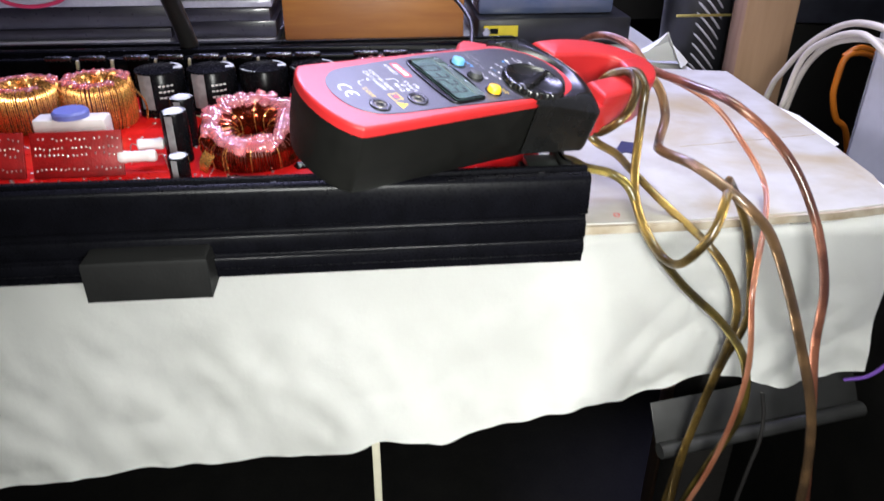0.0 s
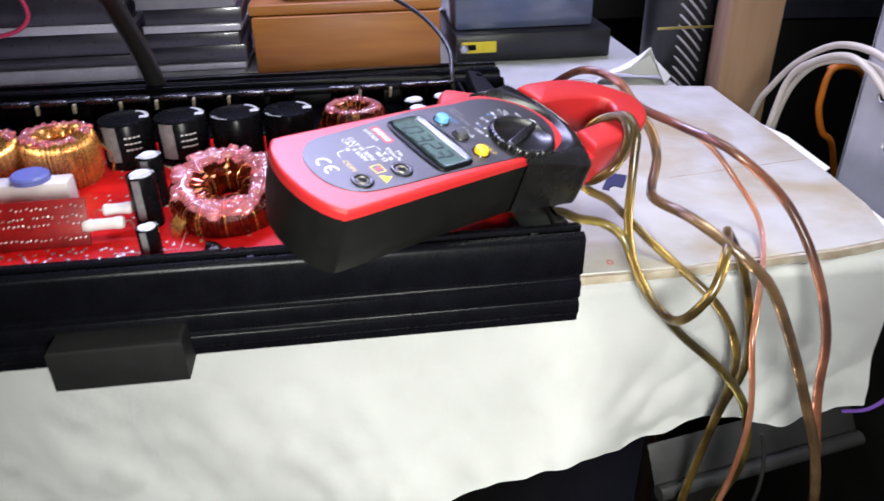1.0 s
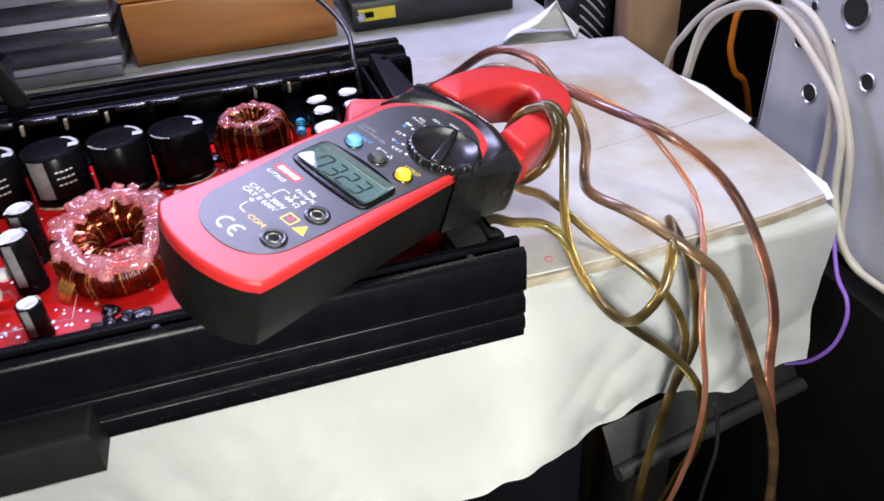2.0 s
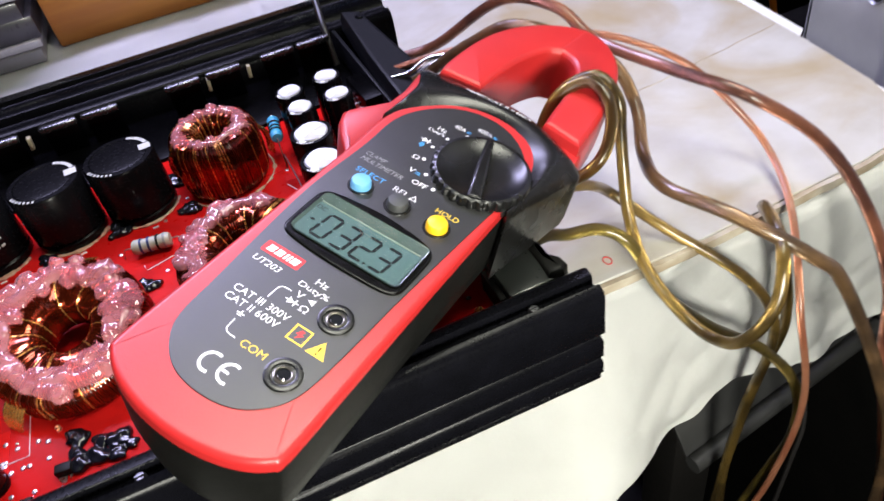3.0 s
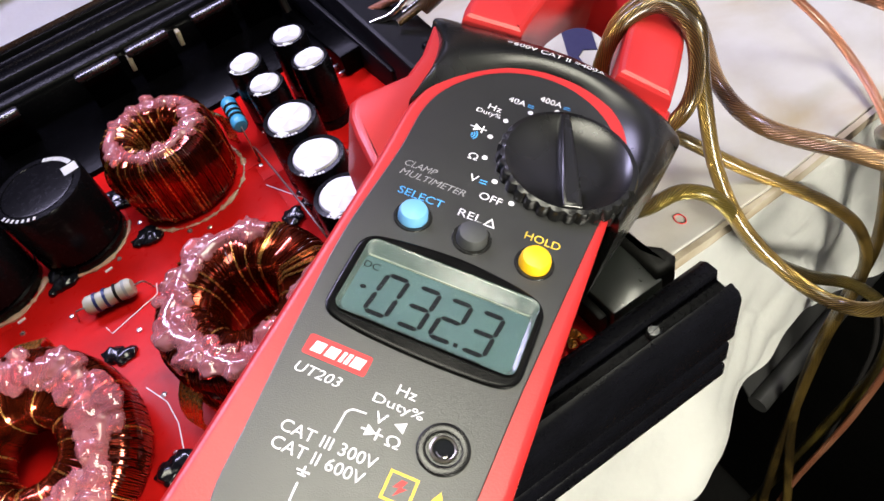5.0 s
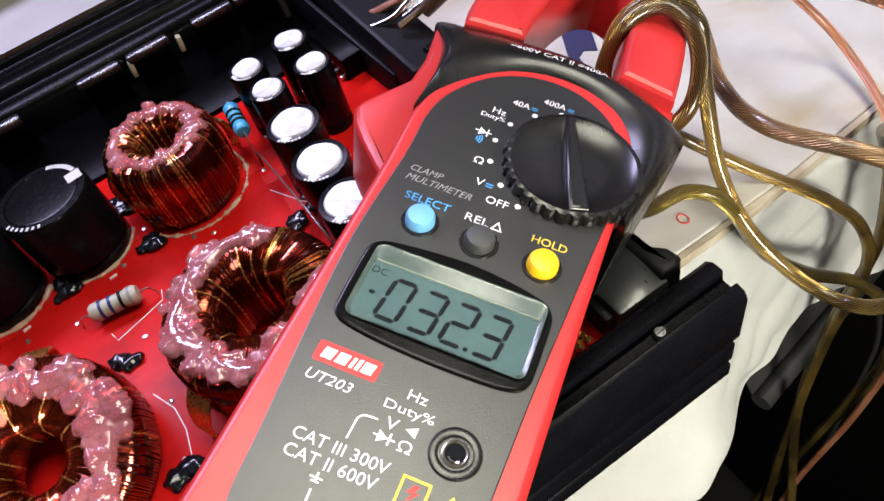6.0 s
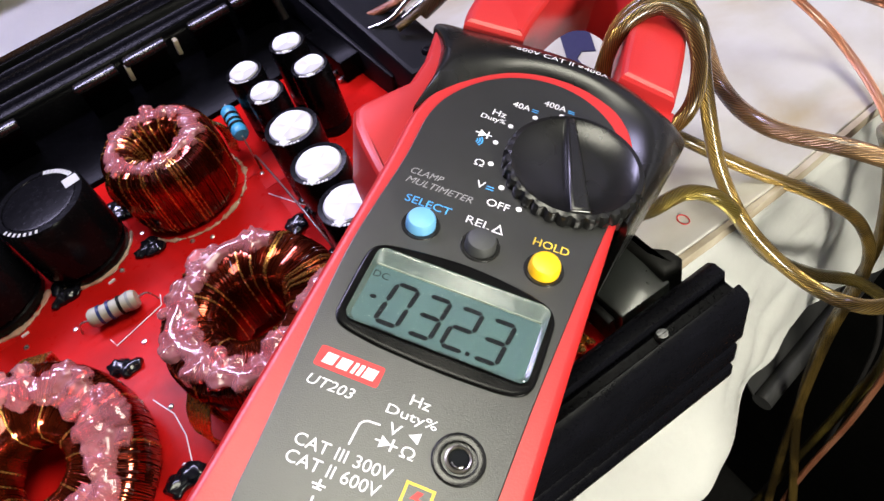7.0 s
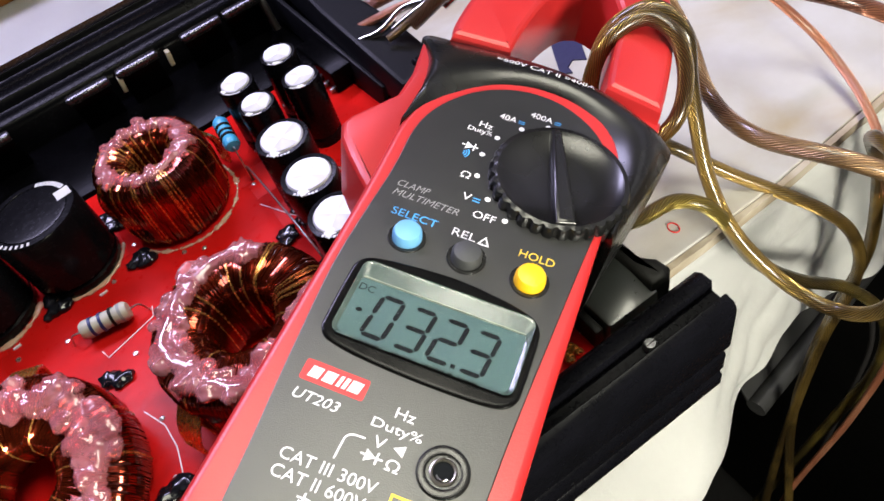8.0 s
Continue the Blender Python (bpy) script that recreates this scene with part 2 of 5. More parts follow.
FRAME_BLACK = surf("frame_black", (0.003, 0.003, 0.003), 0.2, 0.0, (0.005, 0.005, 0.005), 0.5, 150, 0.0, 260, spec=0.15)
BLUE_RUBBER = surf("blue_rubber", (0.13, 0.36, 0.62), 0.45, 0.0, (0.16, 0.4, 0.66), 0.4, 200, 0.1, 2000)
GREY_RUBBER = surf("grey_rubber", (0.035, 0.037, 0.038), 0.55, 0.0, (0.05, 0.05, 0.05), 0.4, 200, 0.1, 2000)
YELLOW_RUBBER = surf("yellow_rubber", (0.85, 0.5, 0.01), 0.4, 0.0, (0.8, 0.42, 0.01), 0.4, 200, 0.1, 2000)
WHITE_INK = surf("white_ink", (0.8, 0.8, 0.8), 0.5, 0.0, (0.7, 0.7, 0.7), 0.4, 400, 0.0)
BLUE_INK = surf("blue_ink", (0.06, 0.36, 0.75), 0.5, 0.0, None, 0.2, 400, 0.0)
YELLOW_INK = surf("yellow_ink", (0.8, 0.55, 0.04), 0.5, 0.0, None, 0.2, 400, 0.0)
GREY_INK = surf("grey_ink", (0.25, 0.25, 0.25), 0.5, 0.0, None, 0.2, 400, 0.0)
RED_INK = surf("red_ink", (0.6, 0.02, 0.02), 0.45, 0.0, None, 0.2, 400, 0.0)
LCD_BACK = surf("lcd_grey_green", (0.040, 0.074, 0.069), 0.5, 0.0, (0.050, 0.088, 0.077), 0.5, 60, 0.0, spec=0.1)
LCD_INK = surf("lcd_segment", (0.003, 0.004, 0.005), 0.6, 0.0, None, 0.2, 100, 0.0, spec=0.1)
CHROME = surf("nickel", (0.7, 0.68, 0.62), 0.2, 1.0, (0.5, 0.48, 0.42), 0.5, 200, 0.05, 900)
DULL_NICKEL = surf("dull_nickel", (0.30, 0.28, 0.23), 0.3, 1.0, (0.16, 0.15, 0.12), 0.6, 400, 0.05, 900)
ALU = surf("aluminium", (0.56, 0.56, 0.61), 0.36, 0.9, (0.44, 0.44, 0.49), 0.6, 200, 0.15, 1500)
CAP_SLEEVE = surf("capacitor_sleeve", (0.003, 0.003, 0.004), 0.24, 0.0, (0.005, 0.005, 0.006), 0.5, 100, 0.05, 600, spec=0.11)
CAP_TOP = surf("pale_aluminium_top", (0.60, 0.60, 0.64), 0.45, 0.25, (0.50, 0.50, 0.54), 0.6, 300, 0.1, 1500)
CAP_DIM = surf("dull_silver_print", (0.20, 0.20, 0.21), 0.4, 0.0, (0.10, 0.10, 0.11), 0.7, 300, 0.0)
CAP_PRINT = surf("capacitor_print", (0.55, 0.55, 0.56), 0.4, 0.0, None, 0.3, 300, 0.0)
PCB_RED = surf("red_solder_mask", (0.54, 0.008, 0.007), 0.30, 0.0, (0.36, 0.006, 0.005), 0.85, 60, 0.12, 400, spec=0.08, stain=((0.22, 0.004, 0.004), 45, 0.55, 0.75, 0.6))
PCB_LIGHT = surf("light_red_trace", (0.60, 0.010, 0.008), 0.30, 0.0, (0.42, 0.007, 0.006), 0.7, 60, 0.05, 400, spec=0.08)
SOLDER = surf("solder", (0.62, 0.6, 0.58), 0.28, 0.9, (0.4, 0.38, 0.36), 0.6, 300, 0.1, 900)
COPPER = surf("enamelled_copper", (0.32, 0.040, 0.011), 0.15, 0.9, (0.05, 0.004, 0.003), 0.9, 160, 0.05, 900, coat=0.6)
GOLD_COPPER = surf("golden_enamelled_copper", (0.72, 0.36, 0.10), 0.26, 0.85, (0.45, 0.16, 0.04), 0.8, 120, 0.05, 900, coat=0.5)
CORE = surf("dark_core", (0.10, 0.012, 0.008), 0.4, 0.0, (0.03, 0.006, 0.005), 0.7, 150, 0.2, 800, coat=0.4)
GLUE = surf("pink_hot_glue", (0.90, 0.36, 0.40), 0.12, 0.0, (0.80, 0.15, 0.18), 0.9, 150, 0.08, 350, coat=0.3, trans=0.66)
CLOTH = surf("white_cloth", (0.77, 0.77, 0.75), 0.85, 0.0, (0.64, 0.64, 0.61), 0.5, 14, 0.35, 260)
BOARD = surf("white_board", (0.44, 0.43, 0.41), 0.6, 0.0, (0.35, 0.325, 0.28), 0.8, 38, 0.5, 120, stain=((0.30, 0.225, 0.10), 13, 0.45, 0.68, 0.8))
BOARD_EDGE = surf("stained_board_edge", (0.44, 0.39, 0.31), 0.85, 0.0, (0.22, 0.16, 0.09), 0.9, 70, 0.5, 400)
GOLD_WIRE = strand_mat("gold_speaker_wire", (0.44, 0.28, 0.068), (0.055, 0.036, 0.014), 0.8)
BROWN_WIRE = strand_mat("brown_speaker_wire", (0.32, 0.185, 0.085), (0.085, 0.052, 0.03), 0.6)
RED_WIRE = strand_mat("reddish_brown_wire", (0.42, 0.16, 0.09), (0.11, 0.04, 0.028), 0.6)
OLIVE_WIRE = strand_mat("olive_wire", (0.26, 0.19, 0.038), (0.05, 0.038, 0.014), 0.75)
PINK_WIRE = strand_mat("copper_speaker_wire", (0.70, 0.30, 0.17), (0.5, 0.17, 0.09), 0.6)
WHITE_CABLE = surf("cream_cable", (0.55, 0.50, 0.45), 0.4, 0.0, (0.42, 0.37, 0.32), 0.6, 60, 0.1, 500)
BLACK_CABLE = surf("black_cable", (0.012, 0.011, 0.011), 0.4, 0.0, None, 0.4, 60, 0.1, 500)
ORANGE_CABLE = surf("orange_cable", (0.6, 0.17, 0.01), 0.4, 0.0, None, 0.4, 60, 0.1, 500)
PURPLE_CABLE = surf("purple_cable", (0.26, 0.12, 0.6), 0.35, 0.0, None, 0.4, 60, 0.1, 500)
# near-black that puts the deep shade below the case into the cabinet's colour
FLOOR_BLACK = surf("shade_black_panel", (0.0025, 0.0024, 0.0023), 0.6, 0.0, (0.006, 0.0055, 0.005), 0.6, 30, 0.2, 200, spec=0.15)
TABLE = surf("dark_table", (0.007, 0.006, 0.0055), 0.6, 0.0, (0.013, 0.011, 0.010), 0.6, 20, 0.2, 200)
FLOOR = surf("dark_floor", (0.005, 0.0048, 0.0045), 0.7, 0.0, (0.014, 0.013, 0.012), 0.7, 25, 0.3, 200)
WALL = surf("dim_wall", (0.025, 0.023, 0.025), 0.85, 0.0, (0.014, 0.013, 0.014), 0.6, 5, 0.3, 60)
WOOD = surf("orange_wood", (0.42, 0.17, 0.030), 0.45, 0.0, (0.24, 0.075, 0.012), 0.9, 60, 0.2, 300, stretch=(0.12, 1, 1))
CARDBOARD = surf("brown_wood_post", (0.34, 0.21, 0.13), 0.8, 0.0, (0.24, 0.14, 0.08), 0.8, 90, 0.3, 400, stretch=(1, 1, 0.08))
STEEL = surf("galvanised_steel", (0.56, 0.56, 0.62), 0.45, 0.25, (0.42, 0.42, 0.48), 0.7, 35, 0.15, 400)
CASE_BLACK = surf("black_equipment", (0.012, 0.012, 0.015), 0.35, 0.0, (0.03, 0.03, 0.035), 0.6, 40, 0.1, 400)
CASE_LILAC = surf("clear_case_edge", (0.42, 0.4, 0.48), 0.25, 0.0, (0.3, 0.28, 0.36), 0.6, 40, 0.1, 400, coat=0.5)
SMOKED = surf("smoked_plastic", (0.040, 0.044, 0.040), 0.3, 0.0, (0.025, 0.028, 0.025), 0.6, 60, 0.1, 400, coat=0.3, trans=0.3)

GLASS = bpy.data.materials.new("clear_window")
GLASS.use_nodes = True
gb = GLASS.node_tree.nodes["Principled BSDF"]
gb.inputs["Transmission Weight"].default_value, gb.inputs["Roughness"].default_value, gb.inputs["IOR"].default_value = 1.0, 0.03, 1.3

# ---- room ----
def room_box(name, lo, hi, material, label, category):
    ob = mesh_object(name, box(bmesh.new(), lo, hi), material, 0)
    return tagged(ob, label, category, kind="structure")


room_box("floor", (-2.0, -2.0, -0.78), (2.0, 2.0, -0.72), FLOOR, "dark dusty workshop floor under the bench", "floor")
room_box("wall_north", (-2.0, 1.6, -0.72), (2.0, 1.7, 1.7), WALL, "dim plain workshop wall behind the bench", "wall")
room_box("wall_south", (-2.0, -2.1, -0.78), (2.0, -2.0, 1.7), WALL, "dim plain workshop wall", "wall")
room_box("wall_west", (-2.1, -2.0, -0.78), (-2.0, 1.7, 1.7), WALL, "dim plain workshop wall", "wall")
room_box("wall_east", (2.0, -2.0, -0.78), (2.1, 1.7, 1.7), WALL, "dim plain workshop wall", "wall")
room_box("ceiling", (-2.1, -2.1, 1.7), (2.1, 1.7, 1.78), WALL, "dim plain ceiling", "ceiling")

# ---- bench, cloth and board ----
bench = thing("workbench", pose(0, 0, 0), "dark workbench under a white cloth", "table")
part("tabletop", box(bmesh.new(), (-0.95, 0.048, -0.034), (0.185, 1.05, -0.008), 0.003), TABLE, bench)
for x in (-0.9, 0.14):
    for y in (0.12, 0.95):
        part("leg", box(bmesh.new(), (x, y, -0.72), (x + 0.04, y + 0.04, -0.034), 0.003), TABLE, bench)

# x, height of the hem, and how far out the hem hangs
HEM = [(-0.95, -0.150, 0.020), (-0.311, -0.141, 0.020), (-0.190, -0.131, 0.020), (-0.135, -0.126, 0.016), (-0.100, -0.110, 0.004), (-0.067, -0.108, -0.001), (-0.016, -0.094, 0.000), (0.010, -0.092, 0.002), (0.026, -0.095, 0.010), (0.038, -0.101, 0.020), (0.050, -0.103, 0.028), (0.065, -0.101, 0.030), (0.095, -0.099, 0.029), (0.140, -0.109, 0.029), (0.192, -0.104, 0.029)]
bm = bmesh.new()
xs = np.linspace(-0.95, 0.193, 420)
hem = np.interp(xs, [h[0] for h in HEM], [h[1] for h in HEM])
out = np.interp(xs, [h[0] for h in HEM], [h[2] for h in HEM])
out = np.convolve(np.pad(out, 4, mode="edge"), np.ones(9) / 9, mode="valid")
grid = []
for x, h, o in zip(xs, hem, out):
    row = []
    for k in range(84):
        if k < 24:
            y, z = 1.0 - (1.0 - 0.047) * k / 24, -0.0055
            z += 0.0012 * noise.noise(Vector((x * 12, y * 12, 0)))
        elif k < 31:
            a = radians(90 * (k - 24) / 6)
            y, z = 0.047 - 0.008 * math.sin(a), -0.0135 + 0.008 * math.cos(a)
        else:
            f = (k - 30) / 53
            z = -0.0135 + (h + 0.0135 + 0.003 * noise.noise(Vector((x * 40, 3, 0)))) * f
            wave = noise.noise(Vector((x * 9, f * 0.9, 2.0))) * 0.010 + noise.noise(Vector((x * 26, f * 2.2, 5.0))) * 0.0035 + noise.noise(Vector((x * 60 + z * 30, z * 45, 8.0))) * 0.0022 + (1 - abs(noise.noise(Vector((x * 34 - z * 22, z * 30, 4.0)))) * 2) * 0.0016
            y = 0.039 + (o - 0.039) * f**1.2 + min(1.0, f * 3) * 0.8 * wave * (0.4 + f)
        row.append(bm.verts.new((x, y, z)))
    grid.append(row)
for a, b in zip(grid, grid[1:]):
    for k in range(83):
        bm.faces.new((a[k], a[k + 1], b[k + 1], b[k]))
bmesh.ops.solidify(bm, geom=bm.faces[:], thickness=0.0008)
cloth = mesh_object("tablecloth", bm, CLOTH, 60)
tagged(cloth, "white crumpled cloth hanging over the bench edge", "cloth")

board = thing("white_board", pose(0, 0, 0), "white board with a stained front edge lying on the cloth", "board")
bm = bmesh.new()
slab(bm, [(-0.9, 0.041), (0.02, 0.041), (0.06, 0.0405), (0.11, 0.0435), (0.155, 0.046), (0.192, 0.052), (0.203, 0.09), (0.207, 0.14), (0.213, 0.318), (0.12, 0.338), (-0.9, 0.36)], -0.0040, 0.0, 0.0006)
part("board_sheet", bm, BOARD, board)
bm = bmesh.new()
ex = [-0.9 + 1.091 * k / 160 for k in range(161)]
ey = [float(np.interp(x, (-0.9, 0.02, 0.06, 0.11, 0.155, 0.191), (-0.005, -0.005, -0.0055, -0.0025, 0.0, 0.006))) for x in ex]
front = [(x, 0.0436 + y + 0.0009 * noise.noise(Vector((x * 90, 0, 0))) + 0.0005 * noise.noise(Vector((x * 300, 0, 7)))) for x, y in zip(ex, ey)]
rear = [(x, 0.0457 + y) for x, y in zip(ex, ey)]
slab(bm, front + rear[::-1], -0.0052, -0.0007)
part("board_edge", bm, BOARD_EDGE, board, "brown stained edge strip")

b = bmesh.new()
tube(b, [Vector((0.104 + 0.101 * k / 12, 0.1446 + 0.0145 * k / 12 + 0.0012 * noise.noise(Vector((k * 0.6, 0, 0))), 0.00005)) for k in range(13)], 0.00028, 5)
part("crease", b, BOARD_EDGE, board, "brown crease across the sheet", 0)
tagged(mesh_object("torn_sheet", slab(bmesh.new(), mm((190, 53), (199, 52), (206, 66), (208, 100), (211, 146), (219, 152), (222, 210), (216, 236), (205, 240), (196, 200), (190, 120)), -0.0052, -0.0043, 0.0002), CLOTH), "torn white sheet sticking out from under the board", "paper")

# ---- amplifier ----
amp = thing("amplifier", pose(0, 0, 0), "opened car amplifier with black finned rails and a red circuit board", "amplifier")
L0 = -0.60
FOOT_GREY = surf("foot_dark_grey", (0.005, 0.005, 0.005), 0.6, 0.0, (0.009, 0.009, 0.009), 0.6, 80, 0.2, 900, spec=0.2)
SCREW = surf("worn_screw", (0.20, 0.20, 0.21), 0.35, 0.8, (0.06, 0.06, 0.07), 0.9, 500, 0.3, 1500)


def extruded(profile, x0, x1):
    """A closed (y, z) profile drawn out along x."""
    b = bmesh.new()
    slab(b, profile, x0, x1)
    bmesh.ops.transform(b, matrix=Matrix(((0, 0, 1, 0), (1, 0, 0, 0), (0, 1, 0, 0), (0, 0, 0, 1))), verts=b.verts)
    bmesh.ops.recalc_face_normals(b, faces=b.faces)
    bmesh.ops.bevel(b, geom=[e for e in b.edges if len(e.link_faces) == 2 and e.calc_face_angle(0) > 0.6], offset=0.0003, segments=1, affect="EDGES")
    return b


FRONT = mm((2, 0.6), (1.6, 5), (0.2, 6), (0.2, 11), (1.8, 12), (1.8, 13.5), (0.2, 14.5), (0.2, 22), (2.2, 23), (2.2, 25.5), (-0.6, 27), (-0.6, 43.5), (0.4, 45.5), (3.2, 46.4), (3.6, 43.2), (6.8, 43.2), (7.2, 46.8), (10.6, 46.8), (12.6, 45), (12.6, 30), (10, 28), (10, 8), (24, 6), (24, 0.6))
part("front_rail", extruded(FRONT, L0, 0.0), BLACK_ALU, amp, "black anodised ribbed side rail")
BACK = mm((268, 0.6), (268, 42), (266, 46.2), (258, 47), (257, 44.6), (250, 44.6), (249, 46.6), (240, 46.6), (238.5, 43), (231, 43), (230, 45), (226, 44.5), (224, 41), (224, 10), (210, 8), (210, 0.6))
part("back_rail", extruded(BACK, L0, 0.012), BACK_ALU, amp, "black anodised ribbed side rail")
part("base_plate", box(bmesh.new(), (L0, 0.02, 0.0), (-0.004, 0.215, 0.006), 0.0005), BLACK_ALU, amp)
for x in (-0.0213, -0.1399):
    bm = bmesh.new()
    lathe(bm, mm((0, 45.2), (1.3, 45.1), (1.7, 44.4), (1.7, 43.0)), 16, Matrix.Translation((x, 0.0052, 0)))
    box(bm, (x - 0.0013, 0.0050, 0.0452), (x + 0.0013, 0.0054, 0.0456))
    part("screw", bm, SCREW, amp, "small worn steel screw")
# the mounting foot under the front rail
bm = bmesh.new()
slab(bm, [(-0.222, -0.013), (-0.169, -0.013), (-0.169, 0.03), (-0.222, 0.03)], -0.0005, 0.019, 0.002)
part("mounting_foot", bm, FOOT_GREY, amp, "matt black mounting foot")

pcb_z = 0.032
board_pcb = part("circuit_board", box(bmesh.new(), (-0.40, 0.0135, 0.0302), (-0.010, 0.178, pcb_z), 0.0002), PCB_RED, amp, "glossy red circuit board")
rng = random.Random(4)
for i in range(46):
    x, y = rng.uniform(-0.33, -0.03), rng.uniform(0.03, 0.165)
    w, l = rng.uniform(0.004, 0.012), rng.uniform(0.012, 0.024)
    if rng.random() < 0.5:
        w, l = l, w
    part("copper_area", box(bmesh.new(), (x - w / 2, y - l / 2, pcb_z), (x + w / 2, y + l / 2, pcb_z + 0.00012 + 0.00001 * (i % 7))), PCB_LIGHT, board_pcb)
# black strip standing in for the shade between the board and the back rail
part("gap_shade_strip", box(bmesh.new(), (L0, 0.1785, 0.020), (-0.012, 0.2235, 0.0335), 0.0006), DEEP_BLACK, amp)
bm = bmesh.new()
for i in range(260):
    x, y = rng.uniform(-0.33, -0.03), rng.uniform(0.02, 0.17)
    if rng.random() < 0.55:
        x, y = rng.uniform(-0.27, -0.165), rng.uniform(0.016, 0.048)
    lathe(bm, [(0.0009, pcb_z), (0.0008, pcb_z + 0.0004), (0, pcb_z + 0.0006)], 8, Matrix.Translation((x, y, 0)))
tagged(part("solder_pads", bm, SOLDER, board_pcb), kind="stuff")


def toroid(c, tilt_x, R, r_in, h, turns, wire, gold, glue_r, seed, leads=(0.4, 2.6), lumps=0.75, rim=0.25):
    """A coil lying on the board: dark ring core, turns of enamelled wire round it, hot glue along its upper rim."""
    g = random.Random(seed)
    t = thing("toroid_coil", pose(*c, tilt_x), "copper-wound toroid coil with pink hot glue on the red board", "coil", "toroid coils on the board")
    rm, hw = (R + r_in) / 2, (R - r_in) / 2
    b = bmesh.new()
    q_, s_ = 0.0025, 0.0006
    lathe(b, [(r_in + s_, q_), (r_in + s_, h - q_), (r_in + q_, h - s_), (R - q_, h - s_), (R - s_, h - q_), (R - s_, q_), (R - q_, s_), (r_in + q_, s_), (r_in + s_, q_)], 48)
    part("core", b, CORE, t)
    dark, bright = bmesh.new(), bmesh.new()
    for i in range(turns):
        a = 2 * math.pi * (i + g.uniform(-0.18, 0.18)) / turns
        tilt = g.uniform(-0.02, 0.02)
        pts = []
        # a few raised turns are coloured gold in place of glints on the wire
        lit = g.random() < (0.06 if R > 0.02 else 0.13)
        bulge = 1 + (g.uniform(0.01, 0.045) if lit else g.uniform(-0.015, 0.02))
        for k in range(16):
            p = 2 * math.pi * k / 16
            cx, cz = math.cos(p), math.sin(p)
            e = 0.55
            rx = rm + (hw + wire) * bulge * math.copysign(abs(cx) ** e, cx)
            z = h / 2 + (h / 2 + wire) * bulge * math.copysign(abs(cz) ** e, cz)
            aa = a + tilt * cz + (0.02 if cx < 0 else 0)
            pts.append(Vector((rx * math.cos(aa), rx * math.sin(aa), max(z, 0.0))))
        tube(bright if lit else dark, pts, wire, 5, closed=True)
    tagged(part("winding", dark, gold, t), kind="stuff")
    tagged(part("glint_winding", bright, GOLD_COPPER, t, "golden turns standing in for glints on the wire"), kind="stuff")
    b = bmesh.new()
    span = glue_r
    steps = int(R * 2400)
    rim_r = rm + rim * hw
    path = []
    for i in range(steps + 1):
        f = i / steps
        if not span[0] <= f <= span[1]:
            continue
        a = 2 * math.pi * f
        rr = rim_r + 0.38 * hw * noise.noise(Vector((math.cos(a) * 1.7, math.sin(a) * 1.7, seed * 3.1)))
        lift = 0.0006 * noise.noise(Vector((a * 1.3, seed, 2)))
        path.append(Vector((rr * math.cos(a), rr * math.sin(a), h - 0.06 * hw + lift)))
        if g.random() < lumps:
            for _ in range(2):
                rr2, aa = rim_r + g.uniform(-0.45, 0.5) * hw, a + g.uniform(-0.08, 0.08)
                blob(b, (rr2 * math.cos(aa), rr2 * math.sin(aa), h + wire * 1.2), g.uniform(0.20, 0.40) * hw, (1, 1, 0.8), 0.6)
    tube(b, path, 0.34 * hw, 12)
    melt(tagged(part("glue", b, GLUE, t, "lumpy pink hot glue", 85), kind="stuff"), 0.00042, 1)
    for s in leads:
        b = bmesh.new()
        for k in range(-3, 4):
            w_ = k * 0.0011
            side = Vector((-math.sin(s), math.cos(s), 0)) * w_
            ray_ = Vector((math.cos(s), math.sin(s), 0))
            tube(b, spline([ray_ * (R - 0.001) + side + Vector((0, 0, h * 0.75)), ray_ * (R + 0.0030) + side + Vector((0, 0, h * 0.55)), ray_ * (R + 0.0052) + side * 0.8 + Vector((0, 0, h * 0.30)), ray_ * (R + 0.0046) + side * 0.6], 5), 0.00055, 6)
        tagged(part("lead", b, GOLD_COPPER, t, "bundled golden lead"), kind="stuff")
    return t


toroid((-0.157, 0.0750, 0.0345), 17, 0.0265, 0.0080, 0.0170, 270, 0.00030, COPPER, (0.0, 1.0), 1, (1.25, 3.9))
toroid((-0.094, 0.071, 0.0330), 3, 0.0240, 0.0085, 0.0245, 250, 0.00030, COPPER, (0.12, 0.95), 2, (1.35, 3.6))
toroid((-0.093, 0.148, pcb_z), 0, 0.0180, 0.0068, 0.0255, 200, 0.00028, COPPER, (0.0, 1.0), 3, lumps=0.6, rim=0.08)
toroid((-0.250, 0.129, pcb_z), 0, 0.0190, 0.0085, 0.026, 110, 0.00045, GOLD_COPPER, (0.0, 0.9), 4)
toroid((-0.290, 0.129, pcb_z), 0, 0.0190, 0.0085, 0.024, 110, 0.00045, GOLD_COPPER, (0.0, 0.9), 5)


